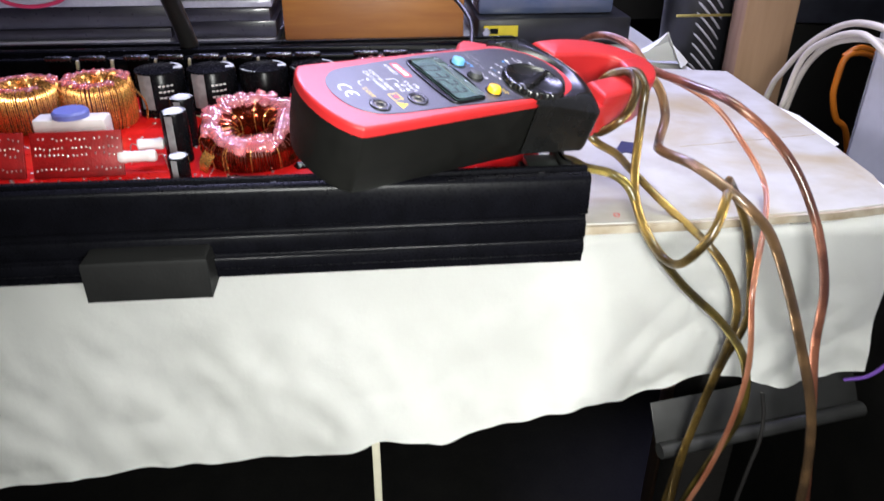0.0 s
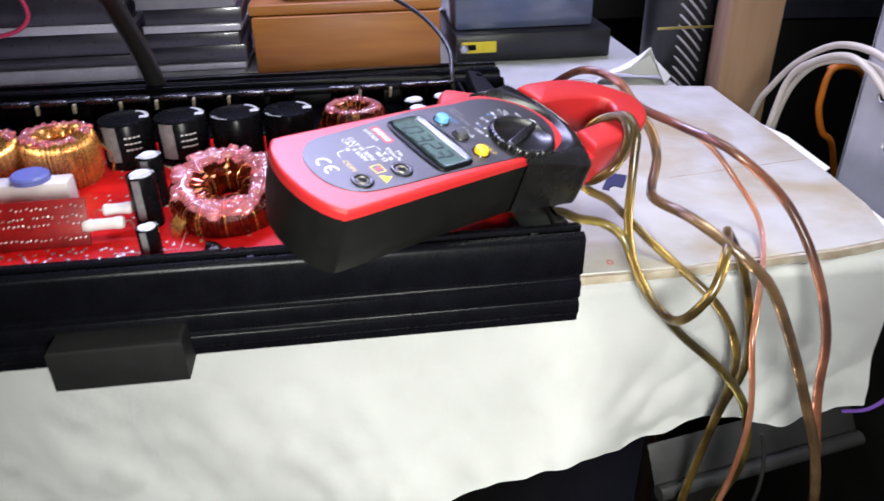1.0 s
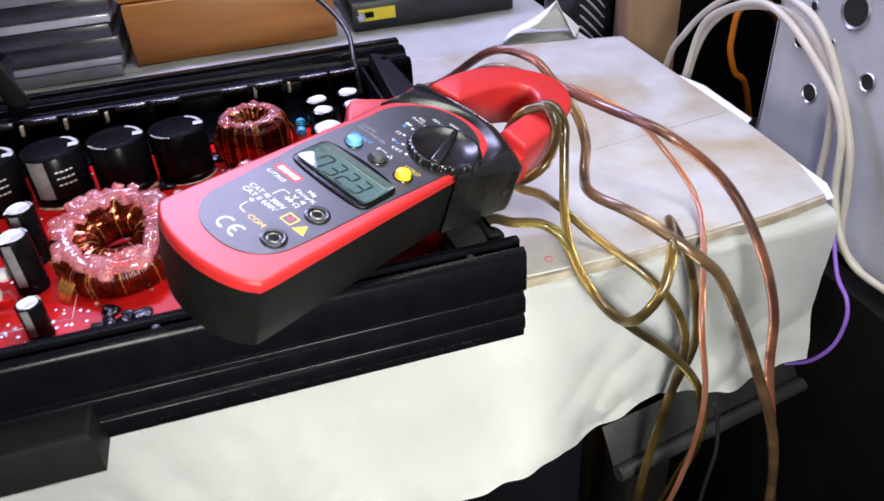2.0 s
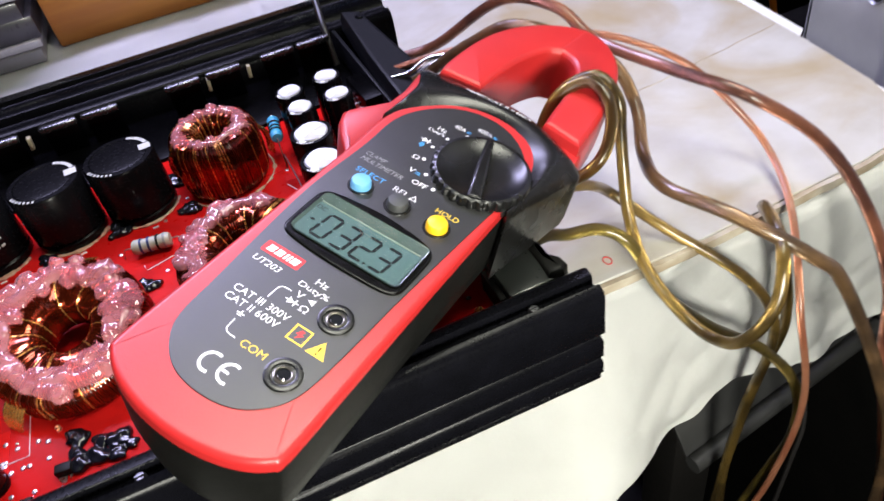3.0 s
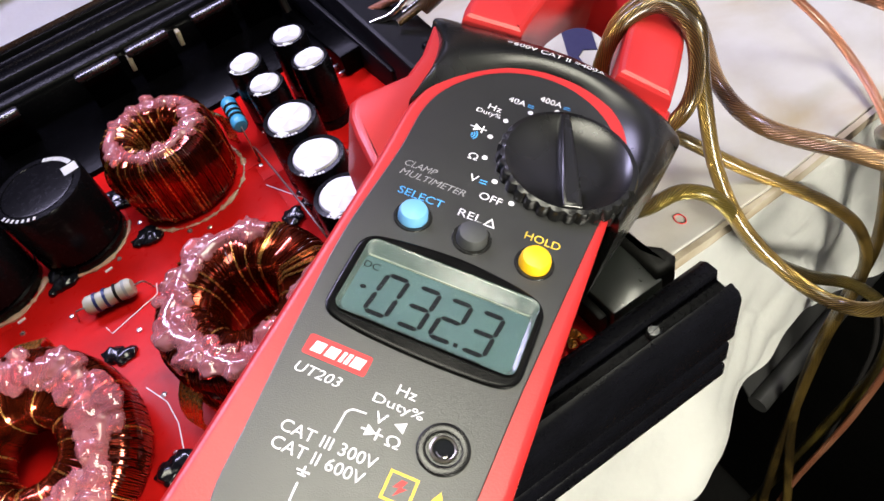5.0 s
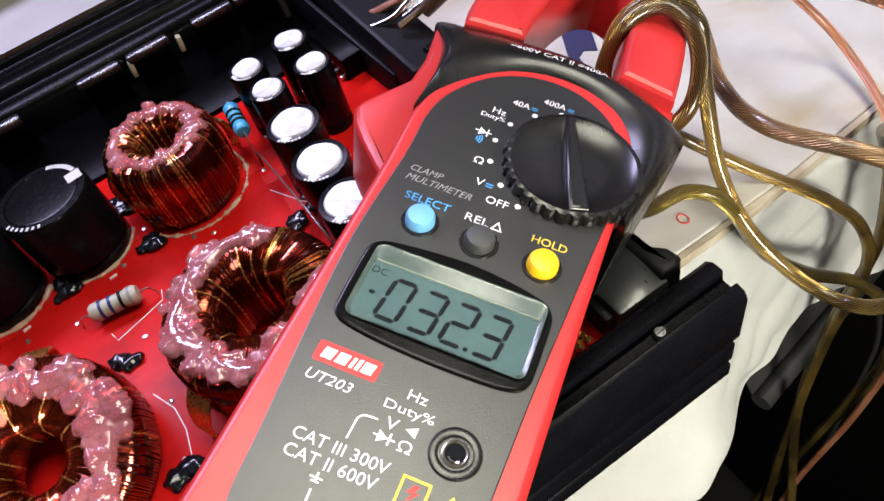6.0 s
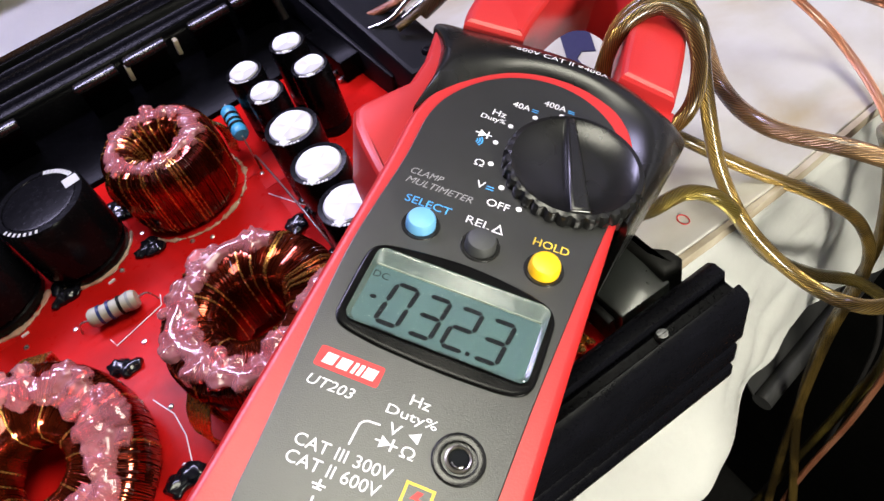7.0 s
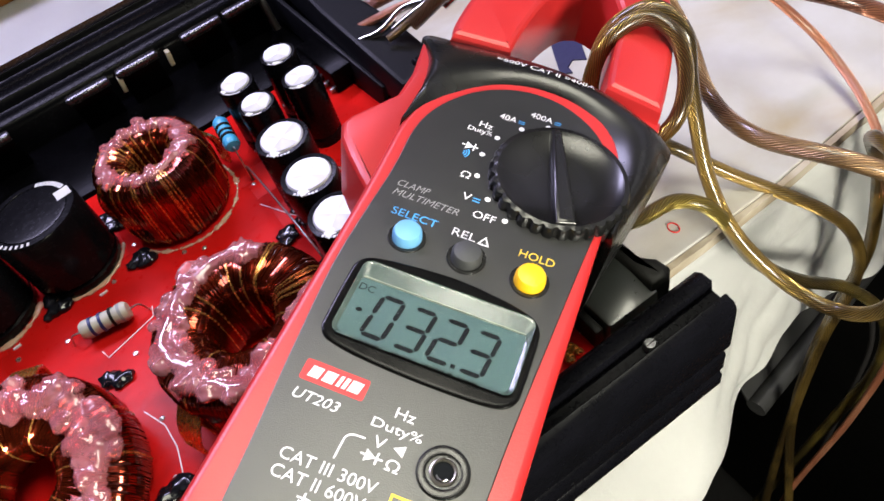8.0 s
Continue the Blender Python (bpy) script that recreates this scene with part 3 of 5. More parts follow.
def can(x, y, r, h, top, label, name="capacitor", tops=ALU, stripe=None, group="capacitors on the board"):
    """An electrolytic can: sleeve with a groove and rolled rim, top disc with its vent score, base seal, print stripe."""
    t = thing(name, pose(x, y, pcb_z), label, "capacitor", group)
    part("sleeve", lathe(bmesh.new(), [(0, 0), (r * 0.97, 0), (r, 0.0008), (r, h * 0.12), (r * 0.95, h * 0.15), (r, h * 0.18), (r, h - 0.001), (r * 0.96, h), (r * 0.82, h + 0.0001), (r * 0.80, h - 0.0005), (0, h - 0.0005)], 36), CAP_SLEEVE, t)
    if tops is ALU:
        b = bmesh.new()
        fold = 3 if r < 0.007 else 4
        turn = rng.uniform(0, 2)
        rim_ = [[b.verts.new((r * k * math.cos(2 * math.pi * i / 24), r * k * math.sin(2 * math.pi * i / 24), h + z + (0.0004 * abs(math.sin(fold / 2 * (2 * math.pi * i / 24 + turn))) if k < 0.75 else 0))) for i in range(24)] for k, z in ((0.79, -0.0004), (0.79, 0.0), (0.74, 0.0002), (0.66, 0.0001), (0.3, 0.0))]
        for p, q in zip(rim_, rim_[1:]):
            for i in range(24):
                b.faces.new((p[i], p[(i + 1) % 24], q[(i + 1) % 24], q[i]))
        hub = b.verts.new((0, 0, h + 0.0001))
        for i in range(24):
            b.faces.new((rim_[-1][i], rim_[-1][(i + 1) % 24], hub))
        bmesh.ops.recalc_face_normals(b, faces=b.faces)
        part("top_disc", b, CAP_TOP, t, "bright scored top", 12)
        if r > 0.006:
            b = bmesh.new()
            a_ = rng.uniform(3.2, 4.4)
            blob(b, (r * 0.72 * math.cos(a_), r * 0.72 * math.sin(a_), h), r * 0.2, (1, 1, 0.25), 0.5)
            part("white_notch", b, WHITE_INK, t)
    else:
        part("top_disc", lathe(bmesh.new(), [(0, h - 0.0004), (r * 0.79, h - 0.0004), (r * 0.79, h + 0.00005), (r * 0.74, h + 0.0002), (0, h + 0.0003)], 32), tops, t)
    if stripe is not None:
        b = bmesh.new()
        for k in range(5):
            a0, a1 = stripe + 0.12 * k, stripe + 0.12 * (k + 1)
            q = [Vector((r * 1.012 * math.cos(a), r * 1.012 * math.sin(a), z)) for a, z in ((a0, h * 0.2), (a1, h * 0.2), (a1, h * 0.97), (a0, h * 0.97))]
            b.faces.new([b.verts.new(v) for v in q])
        bmesh.ops.remove_doubles(b, verts=b.verts, dist=1e-6)
        part("print_stripe", b, CAP_DIM, t, "silver minus stripe")
        b = bmesh.new()
        for row in range(3 if r > 0.01 else 0):
            for k in range(4):
                a0 = stripe + 0.85 + 0.16 * k
                z0 = h * (0.45 + 0.13 * row)
                q = [Vector((r * 1.012 * math.cos(a), r * 1.012 * math.sin(a), z)) for a, z in ((a0, z0), (a0 + 0.11, z0), (a0 + 0.11, z0 + h * 0.035), (a0, z0 + h * 0.035))]
                b.faces.new([b.verts.new(v) for v in q])
        for k in range(7):
            box(b, (r * 0.86, -0.0004, h - 0.0002), (r * 0.95, 0.0004, h + 0.00013), 0, Matrix.Rotation(stripe + 2.4 + 0.14 * k, 4, "Z"))
        tagged(part("print_bars", b, CAP_PRINT, t), kind="stuff")
    return t


SMALL = "small black capacitor with a bright aluminium top"
for x, y, r, h in ((-0.040, 0.157, 0.0062, 0.026), (-0.040, 0.140, 0.0062, 0.026), (-0.057, 0.156, 0.0062, 0.025), (-0.056, 0.141, 0.0062, 0.025), (-0.057, 0.120, 0.0085, 0.025), (-0.058, 0.100, 0.0085, 0.025), (-0.059, 0.081, 0.0085, 0.025)):
    can(x, y, r, h, ALU, SMALL, stripe=1.3)
for x, y, r, h in ((-0.195, 0.091, 0.0062, 0.026), (-0.194, 0.068, 0.0065, 0.026), (-0.186, 0.033, 0.0048, 0.016)):
    can(x, y, r, h, ALU, SMALL, stripe=4.2)
for i, x in enumerate((-0.220, -0.190, -0.1595, -0.130)):
    t = can(x, 0.149, 0.0142, 0.026, CAP_SLEEVE, "large black capacitor with a black top on the red board", "large_capacitor", CAP_SLEEVE, 4.0 if i < 2 else 1.2, "large capacitors in a row")
    b = bmesh.new()
    for k in range(9):
        a = 0.35 + 0.1 * k
        box(b, (0.0112, -0.0005, 0.0262), (0.0128, 0.0005, 0.02630), 0, Matrix.Rotation(a, 4, "Z"))
    box(b, (0.0085, -0.0025, 0.0262), (0.0132, 0.0018, 0.02632), 0, Matrix.Rotation(0.1, 4, "Z"))
    part("top_print", b, CAP_PRINT, t)


def resistor(c, heading, l, r, body, bands, label, lift=0.003):
    t = thing("resistor", pose(*c, 0, 0, heading), label, "resistor")
    ax = Matrix.Translation((-l / 2, 0, lift)) @ Matrix.Rotation(radians(90), 4, "Y")
    part("body", lathe(bmesh.new(), [(0, 0), (r * 0.8, 0.0002), (r, l * 0.08), (r, l * 0.2), (r * 0.9, l * 0.26), (r * 0.9, l * 0.74), (r, l * 0.8), (r, l * 0.92), (r * 0.8, l - 0.0002), (0, l)], 20, ax), body, t)
    for f, m in bands:
        part("band", lathe(bmesh.new(), [(r * 0.96, l * f), (r * 1.03, l * f), (r * 1.03, l * (f + 0.06)), (r * 0.96, l * (f + 0.06))], 20, ax), m, t)
    b = bmesh.new()
    tube(b, spline([(-l / 2, 0, lift), (-l / 2 - 0.003, 0, lift), (-l / 2 - 0.0045, 0, 0)], 4), 0.0003, 6)
    tube(b, spline([(l / 2, 0, lift), (l / 2 + 0.003, 0, lift), (l / 2 + 0.0045, 0, 0)], 4), 0.0003, 6)
    part("lead", b, SOLDER, t)
    return t


NAVY_BAND = surf("navy_band", (0.012, 0.025, 0.11), 0.4, 0.0, None, 0.3, 200, 0.0)
BEIGE = surf("beige_ceramic", (0.42, 0.40, 0.33), 0.45, 0.0, None, 0.3, 200, 0.05)
SKY = surf("sky_blue_lacquer", (0.06, 0.36, 0.62), 0.35, 0.0, None, 0.3, 200, 0.05)
WHITE_CERAMIC = surf("white_ceramic", (0.62, 0.58, 0.58), 0.45, 0.0, None, 0.3, 200, 0.05)
resistor((-0.1287, 0.1163, pcb_z), -9.3, 0.0150, 0.0030, BEIGE, ((0.22, NAVY_BAND), (0.42, NAVY_BAND), (0.64, DARK_PLASTIC), (0.82, GREY_INK)), "beige banded resistor on the red board", 0.004)
resistor((-0.0680, 0.1530, pcb_z), -95, 0.0160, 0.0027, SKY, ((0.3, DARK_PLASTIC), (0.5, DARK_PLASTIC), (0.66, DARK_PLASTIC)), "sky-blue banded resistor standing off the red board", 0.012)
resistor((-0.207, 0.066, pcb_z), 6, 0.013, 0.003, WHITE_CERAMIC, (), "white ceramic resistor on the red board", 0.010)
resistor((-0.211, 0.055, pcb_z), 4, 0.018, 0.003, WHITE_CERAMIC, (), "white ceramic resistor on the red board", 0.008)

b = bmesh.new()
tube(b, spline([(-0.0690, 0.1400, pcb_z), (-0.0688, 0.1380, 0.0400), (-0.0682, 0.1200, 0.0425), (-0.0676, 0.1000, 0.0425), (-0.0672, 0.0860, 0.0400), (-0.0670, 0.0840, pcb_z)], 6), 0.0004, 6)
tagged(mesh_object("jumper_wire", b, CORE, 60), "thin dark red jumper wire beside the capacitors", "wire")

# silk-screen lines, dark wax lumps and clear glue on the board
def silk(pts, w=0.00017):
    b = bmesh.new()
    tube(b, [Vector((x / 1000, y / 1000, pcb_z + 0.00016)) for x, y in pts], w, 4)
    return part("silk_line", b, WHITE_INK, board_pcb, smooth=0)


silk([(-134, 110), (-133, 106.5), (-117, 111), (-116, 115)])
silk([(-121, 96), (-117, 91), (-116, 86)])
silk([(-130, 82), (-126.5, 74), (-126, 66), (-127.5, 57)])
silk([(-84, 62), (-80, 66), (-79, 72)])
silk([(-156, 52), (-152, 55), (-150, 60)])
silk([(-72, 128), (-66, 116), (-63, 112)])
silk([(-176, 60), (-176, 40), (-190, 40)])
silk([(-27, 24), (-24.5, 21), (-26.5, 16.5)])
silk([(-205, 40), (-190, 40)])
for cx, cy in ((-127, 131), (-156, 131), (-187, 131)):
    silk([(cx - 1.2, cy), (cx + 1.2, cy + 0.4)], 0.0005)
WAX = surf("black_wax", (0.004, 0.004, 0.006), 0.18, 0.0, (0.01, 0.01, 0.016), 0.5, 200, 0.2, 600)
g_ = random.Random(9)
for cx, cy, n, sp in ((-113, 137, 6, 4), (-67, 86, 6, 4), (-133, 98, 4, 2.5), (-142, 139, 6, 4), (-65, 114, 4, 3), (-130, 55, 7, 3.5), (-158, 34, 10, 6), (-150, 30, 8, 5), (-70, 108, 4, 2.5), (-172, 134, 5, 4), (-116, 160, 5, 4)):
    b = bmesh.new()
    for _ in range(n):
        blob(b, (cx / 1000 + g_.uniform(-sp, sp) / 1000, cy / 1000 + g_.uniform(-sp, sp) / 1000, pcb_z + 0.0006), g_.uniform(0.0018, 0.0034), (1, 1, 0.6), 0.7)
    melt(tagged(mesh_object("wax_lump", b, WAX, 60), "shiny black wax lump on the red board", "wax", "wax lumps on the board", "stuff"), 0.0004, 4)
CLEAR = surf("amber_glue", (0.55, 0.36, 0.26), 0.15, 0.0, (0.45, 0.18, 0.13), 0.7, 120, 0.1, 300, coat=0.6, sss=0.4)
for cx, cy, R_, a0, a1 in ((-93, 148, 19.5, -2.6, 0.6), (-130, 150, 15, -2.4, -0.2), (-159.5, 149, 15, -2.4, -0.4), (-190, 149, 15, -2.4, -0.6)):
    b = bmesh.new()
    for k in range(40):
        a = a0 + (a1 - a0) * k / 39
        blob(b, (cx / 1000 + R_ / 1000 * math.cos(a), cy / 1000 + R_ / 1000 * math.sin(a), pcb_z + 0.0002), g_.uniform(0.0008, 0.0019) * (0.6 + 0.5 * abs(noise.noise(Vector((a * 2, cx, 0))))), (1.2, 1.2, 0.55), 0.6, 1)
    melt(tagged(mesh_object("glue_bead", b, CLEAR, 60), "bead of clear amber glue at a component's foot", "glue", "glue beads on the board", "stuff"), 0.00035, 3)

for k in range(28):
    vx, vy = g_.uniform(-0.215, -0.045), g_.uniform(0.045, 0.170)
    r_ = g_.choice((0.0004, 0.0006, 0.0009))
    part("solder_pad", lathe(bmesh.new(), [(0, r_ * 0.5), (r_ * 0.7, r_ * 0.3), (r_, 0.0)], 8, Matrix.Translation((vx, vy, pcb_z + 0.0001))), SOLDER, board_pcb)

# a small upright daughter board and the boxed coil beside it
sub = thing("daughter_board", pose(-0.238, 0.050, pcb_z, -20, 0, 2), "small red daughter board with rows of solder joints", "circuit board")
part("panel", box(bmesh.new(), (-0.021, -0.0008, 0.0), (0.021, 0.0008, 0.022), 0.0003), surf("dark_red_mask", (0.24, 0.006, 0.006), 0.4, 0.0, (0.14, 0.004, 0.004), 0.8, 160, 0.3, 900, spec=0.3), sub)
bm = bmesh.new()
for i in range(19):
    for j, z in enumerate((0.004, 0.011, 0.014, 0.0185)):
        if rng.random() < 0.8:
            blob(bm, (-0.019 + i * 0.0021 + rng.uniform(-0.0003, 0.0003), -0.0009, z + rng.uniform(-0.0006, 0.0006)), 0.00055, (1, 0.6, 1), 0.1, 1)
part("solder_joints", bm, SOLDER, sub)
copy_thing(sub, pose(-0.284, 0.051, pcb_z, -20, 0, -3))
pot = thing("trimmer_coil", pose(-0.250, 0.086, pcb_z), "white boxed component with a blue round top", "component")
part("body", box(bmesh.new(), (-0.018, -0.006, 0.0), (0.018, 0.006, 0.019), 0.0015), WHITE_CERAMIC, pot)
part("cap", lathe(bmesh.new(), mm((0, 19), (9, 19), (9, 21.5), (8, 22.5), (0, 22.5)), 28), surf("violet_blue_cap", (0.12, 0.14, 0.42), 0.4), pot, "violet-blue round top")
for x, y, s in ((-0.203, 0.024, 0.004), (-0.212, 0.030, 0.003), (-0.176, 0.022, 0.003), (-0.255, 0.022, 0.006), (-0.27, 0.028, 0.004), (-0.295, 0.03, 0.005), (-0.222, 0.024, 0.005), (-0.240, 0.021, 0.004), (-0.165, 0.028, 0.004)):
    c = thing("chip_component", pose(x, y, pcb_z, 0, 0, rng.uniform(-10, 10)), "small dark chip soldered to the red board", "component", "chips along the board edge")
    part("body", box(bmesh.new(), (-s * 0.6, -s * 0.4, 0.0004), (s * 0.6, s * 0.4, s * 0.8), 0.0003), DARK_PLASTIC, c)
    b = bmesh.new()
    for k in (-1, 0, 1):
        box(b, (k * s * 0.4 - 0.0003, -s * 0.62, 0), (k * s * 0.4 + 0.0003, s * 0.62, 0.0006))
    part("pins", b, SOLDER, c)

# power transistors clamped to the back rail
TAB = surf("tan_tab", (0.34, 0.30, 0.2), 0.5)
BAR = surf("clip_steel", (0.075, 0.075, 0.08), 0.25, 0.9, None, 0.3, 100, 0.05)
for x in (-0.30, -0.278, -0.250, -0.228, -0.205, -0.183, -0.157, -0.138, -0.099, -0.079, -0.052, -0.034):
    q = thing("power_transistor", pose(x, 0.211, 0.0335), "black power transistor clamped to the black rail", "transistor", "transistors along the back rail")
    part("body", box(bmesh.new(), (-0.0075, 0.001, 0.0), (0.0075, 0.0055, 0.014), 0.0004), DEEP_BLACK, q)
    part("clip", box(bmesh.new(), (-0.0085, -0.0026, 0.0138), (0.0085, 0.0012, 0.0172), 0.0010), BAR, q, "shiny dark clip bar")
    if x < -0.17 or x in (-0.079, -0.099):
        part("tab", box(bmesh.new(), (0.0095, -0.002, 0.0095), (0.0112, 0.001, 0.0155), 0.0003, Matrix.Rotation(radians(6), 4, "Y")), TAB, q, "tan insulating tab")

# terminal block and plug at the open end of the case
term = thing("terminal_block", pose(-0.030, 0.030, pcb_z), "smoked grey terminal block with a black plug", "connector")
part("housing", box(bmesh.new(), (0.006, -0.0145, 0.0), (0.0215, 0.006, 0.0100), 0.0008), SMOKED, term)
bm = bmesh.new()
slab(bm, mm((20, -13.5), (25, -14.5), (27.5, -12), (27, -8), (24.5, -5), (24.5, 4), (27, 8), (26, 12), (21, 12.5), (19.5, 8), (20.5, 2), (20.5, -6)), 0.0005, 0.0125, 0.002, 3)
part("plug", bm, DARK_PLASTIC, term, "black rubber plug with two lobes")
part("partition", box(bmesh.new(), (0.0030, -0.0130, 0.0), (0.0055, 0.002, 0.0085), 0.0006), DARK_PLASTIC, term)
bm = bmesh.new()
for k in range(9):
    blob(bm, (-0.0022 + 0.0016 * math.sin(k * 2.3), -0.0090 + 0.0022 * math.cos(k * 1.7), 0.0014 + 0.0003 * (k % 3)), 0.0013, (1, 1, 0.9), 0.6, 1)
part("contact", bm, GOLD_COPPER, term, "golden lumpy contact")
part("white_tag", box(bmesh.new(), (-0.0075, -0.0145, 0.0002), (-0.0055, -0.0095, 0.0010), 0.0003, Matrix.Rotation(radians(-14), 4, "Z")), WHITE_CERAMIC, term, "small white tag")
BRACKET = surf("satin_black_plastic", (0.005, 0.0055, 0.007), 0.4, 0.0, (0.008, 0.008, 0.010), 0.5, 120, 0.2, 1500, spec=0.12)
bar = thing("black_bracket", pose(-0.010, 0.176, 0.046, 4, 8, 4), "dark grey plastic bracket across the open case end", "bracket")
bm = bmesh.new()
slab(bm, [(-0.008, -0.052), (0.010, -0.055), (0.012, -0.02), (0.007, 0.045), (-0.002, 0.048), (-0.006, 0.0)], -0.006, 0.004, 0.0015)
part("bar", bm, BRACKET, bar)
# hanging plate added only to darken the board under the bracket
part("shade_web", box(bmesh.new(), (-0.0085, -0.040, -0.0145), (-0.0065, 0.046, -0.004), 0.0005), BRACKET, bar)
for y_ in (-0.046, 0.038):
    part("screw", lathe(bmesh.new(), mm((0, 5.4), (1.6, 5.2), (2.2, 4.4), (2.2, 3.6), (0, 3.6)), 16, Matrix.Translation((0.004 if y_ > 0 else 0.003, y_, 0))), BLACK_ALU, bar, "black screw head")
# made-up black block with pins, in place of the shade on the board here
ic = thing("shade_block", pose(-0.0195, 0.168, pcb_z, 0, 0, 4), "added black block standing in for shade beside the small capacitors", "electronic part")
part("body", box(bmesh.new(), (-0.0075, -0.012, 0.0002), (0.0055, 0.014, 0.009), 0.0008), DEEP_BLACK, ic)
for k in range(5):
    part("pin", box(bmesh.new(), (-0.0092, -0.010 + k * 0.005, 0.0002), (-0.0075, -0.009 + k * 0.005, 0.002), 0.0002), SOLDER, ic)
# ---- clamp meter ----
METER = Matrix(((0.54568, 0.80261, 0.24093, -0.11195), (-0.78637, 0.58980, -0.18374, -0.01893), (-0.28958, -0.08919, 0.95299, 0.09082), (0, 0, 0, 1)))
meter = thing("clamp_meter", METER, "red and black digital clamp meter lying across the opened amplifier", "multimeter")


def arc(cx, cy, r, a0, a1, n):
    return [(cx + r * math.cos(radians(a0 + (a1 - a0) * i / n)), cy + r * math.sin(radians(a0 + (a1 - a0) * i / n))) for i in range(n + 1)]


def sm(pts, step=5):
    """A smooth closed outline through points in millimetres."""
    return [(v.x / 1000, v.y / 1000) for v in spline([(x, y, 0) for x, y in pts], step, True)]


def scaled(pts, sx, sy=None, c=(0, 50)):
    return [((x - c[0]) * sx + c[0], (y - c[1]) * (sy or sx) + c[1]) for x, y in pts]


BODY = [(-24.3, 88), (-24.3, 55), (-24.3, 22), (-24.2, 3), (-22.5, -0.8), (-17, -4.4), (-9, -6.8), (0, -7.6), (9, -6.8), (17, -4.4), (22.5, -0.8), (24.2, 3), (24.3, 22), (24.3, 55), (24.6, 88), (24.8, 108), (22.5, 121), (14, 131), (1.5, 134.5), (-11, 131), (-20.5, 121), (-24.6, 108)]
bm = bmesh.new()
o_low, o_mid, o_top = sm(scaled(BODY, 0.93, 0.965)), sm(scaled(BODY, 1.0)), sm(scaled(BODY, 1.0))
rings = [[bm.verts.new((x, y, z)) for x, y in o] for o, z in ((sm(scaled(BODY, 0.86, 0.93)), -0.0325), (o_low, -0.0305), (sm(scaled(BODY, 0.985, 0.99)), -0.020), (o_mid, -0.0075), (o_top, -0.0042))]
for a, b in zip(rings, rings[1:]):
    for i in range(len(a)):
        bm.faces.new((a[i], a[(i + 1) % len(a)], b[(i + 1) % len(a)], b[i]))
bm.faces.new(rings[0][::-1])
bm.faces.new(rings[-1])
bmesh.ops.recalc_face_normals(bm, faces=bm.faces)
part("body", bm, DARK_PLASTIC, meter, "matt black rubbery body")
bm = bmesh.new()
plateau(bm, sm(BODY), -0.0041, 0.0, 0.0015)
part("rim", bm, RED_PLASTIC, meter, "red front rim")

CX, CY = 1.5, 102.5
INLAY = [(-20.9, 92), (-21.8, 68), (-20.6, 48), (-18.8, 28), (-17.6, 15), (-14, 8.2), (-8, 3.8), (0, 2.4), (8, 3.8), (14, 8.2), (17.6, 15), (19.0, 28), (19.9, 48), (21.2, 68), (22.8, 90)]
INLAY += [(CX + 22.8 * math.cos(radians(a)), CY + 26.2 * math.sin(radians(a))) for a in (0, 25, 50, 75, 100, 125, 150, 172)]
bm = bmesh.new()
plateau(bm, sm(INLAY, 6), -0.0005, 0.0003, 0.0002, 2)
part("front_panel", bm, GREY_INLAY, meter, "dark grey front panel")

# the black shoulder round the top: it rises from the rim to a crest and falls away to the hand guard corners
SHOULDER = [((-24.2, 107.5), (-25.2, 107.5), 0.5), ((-23.2, 111), (-25.3, 114), 0.5), ((-21.8, 113.8), (-26.0, 123), 0.42), ((-20.0, 116.4), (-28.8, 135), 0.34), ((-17.6, 119.5), (-33.4, 144.4), 0.28), ((-13.0, 124.5), (-24, 146.3), 0.26), ((-7.5, 128.4), (-11, 146.6), 0.25), ((0, 130.6), (3, 146.1), 0.25), ((8, 130.2), (15, 143.3), 0.27), ((15.2, 127.2), (25.5, 138), 0.33), ((19, 124), (34.6, 131.6), 0.38), ((22, 119.6), (33.8, 124.5), 0.48), ((24.2, 113.5), (31.8, 114), 0.55), ((25.2, 105), (29.4, 104), 0.55), ((25.3, 95.5), (27.2, 93), 0.55)]
ins = [v.xy for v in spline([(*q[0], 0) for q in SHOULDER], 6)]
outs = [v.xy for v in spline([(*q[1], 0) for q in SHOULDER], 6)]
crest = [v.x for v in spline([(q[2], 0, 0) for q in SHOULDER], 6)]
bm = bmesh.new()
rows_ = []
for p, q, c in zip(ins, outs, crest):
    drop = -1.0 - 4.6 * min(1.0, (q - p).length / 15)
    top = 0.5 + 1.4 * min(1.0, (q - p).length / 12)
    row = [(0, -27), (0, -1.5), (0, -0.2)]
    row += [(c * k, -0.2 + (top + 0.2) * math.sin(math.pi / 2 * k)) for k in (0.2, 0.4, 0.6, 0.8, 1.0)]
    row += [(c + (0.96 - c) * k, top + (drop + 0.4 - top) * k**1.8) for k in (0.15, 0.3, 0.5, 0.7, 0.85, 1.0)]
    row += [(0.985, drop), (1.0, drop - 1.0), (1.0, -14), (0.985, -24), (0.95, -27)]
    rows_.append([bm.verts.new((*((p + (q - p) * f) / 1000), z / 1000)) for f, z in row])
for a, b in zip(rows_, rows_[1:]):
    for k in range(len(a) - 1):
        bm.faces.new((a[k], b[k], b[k + 1], a[k + 1]))
    bm.faces.new((a[-1], b[-1], b[0], a[0]))
bm.faces.new(rows_[0])
bm.faces.new(rows_[-1][::-1])
bmesh.ops.recalc_face_normals(bm, faces=bm.faces)
shoulder = part("shoulder", bm, KNOB_BLACK, meter, "glossy black shoulder guard", 50)
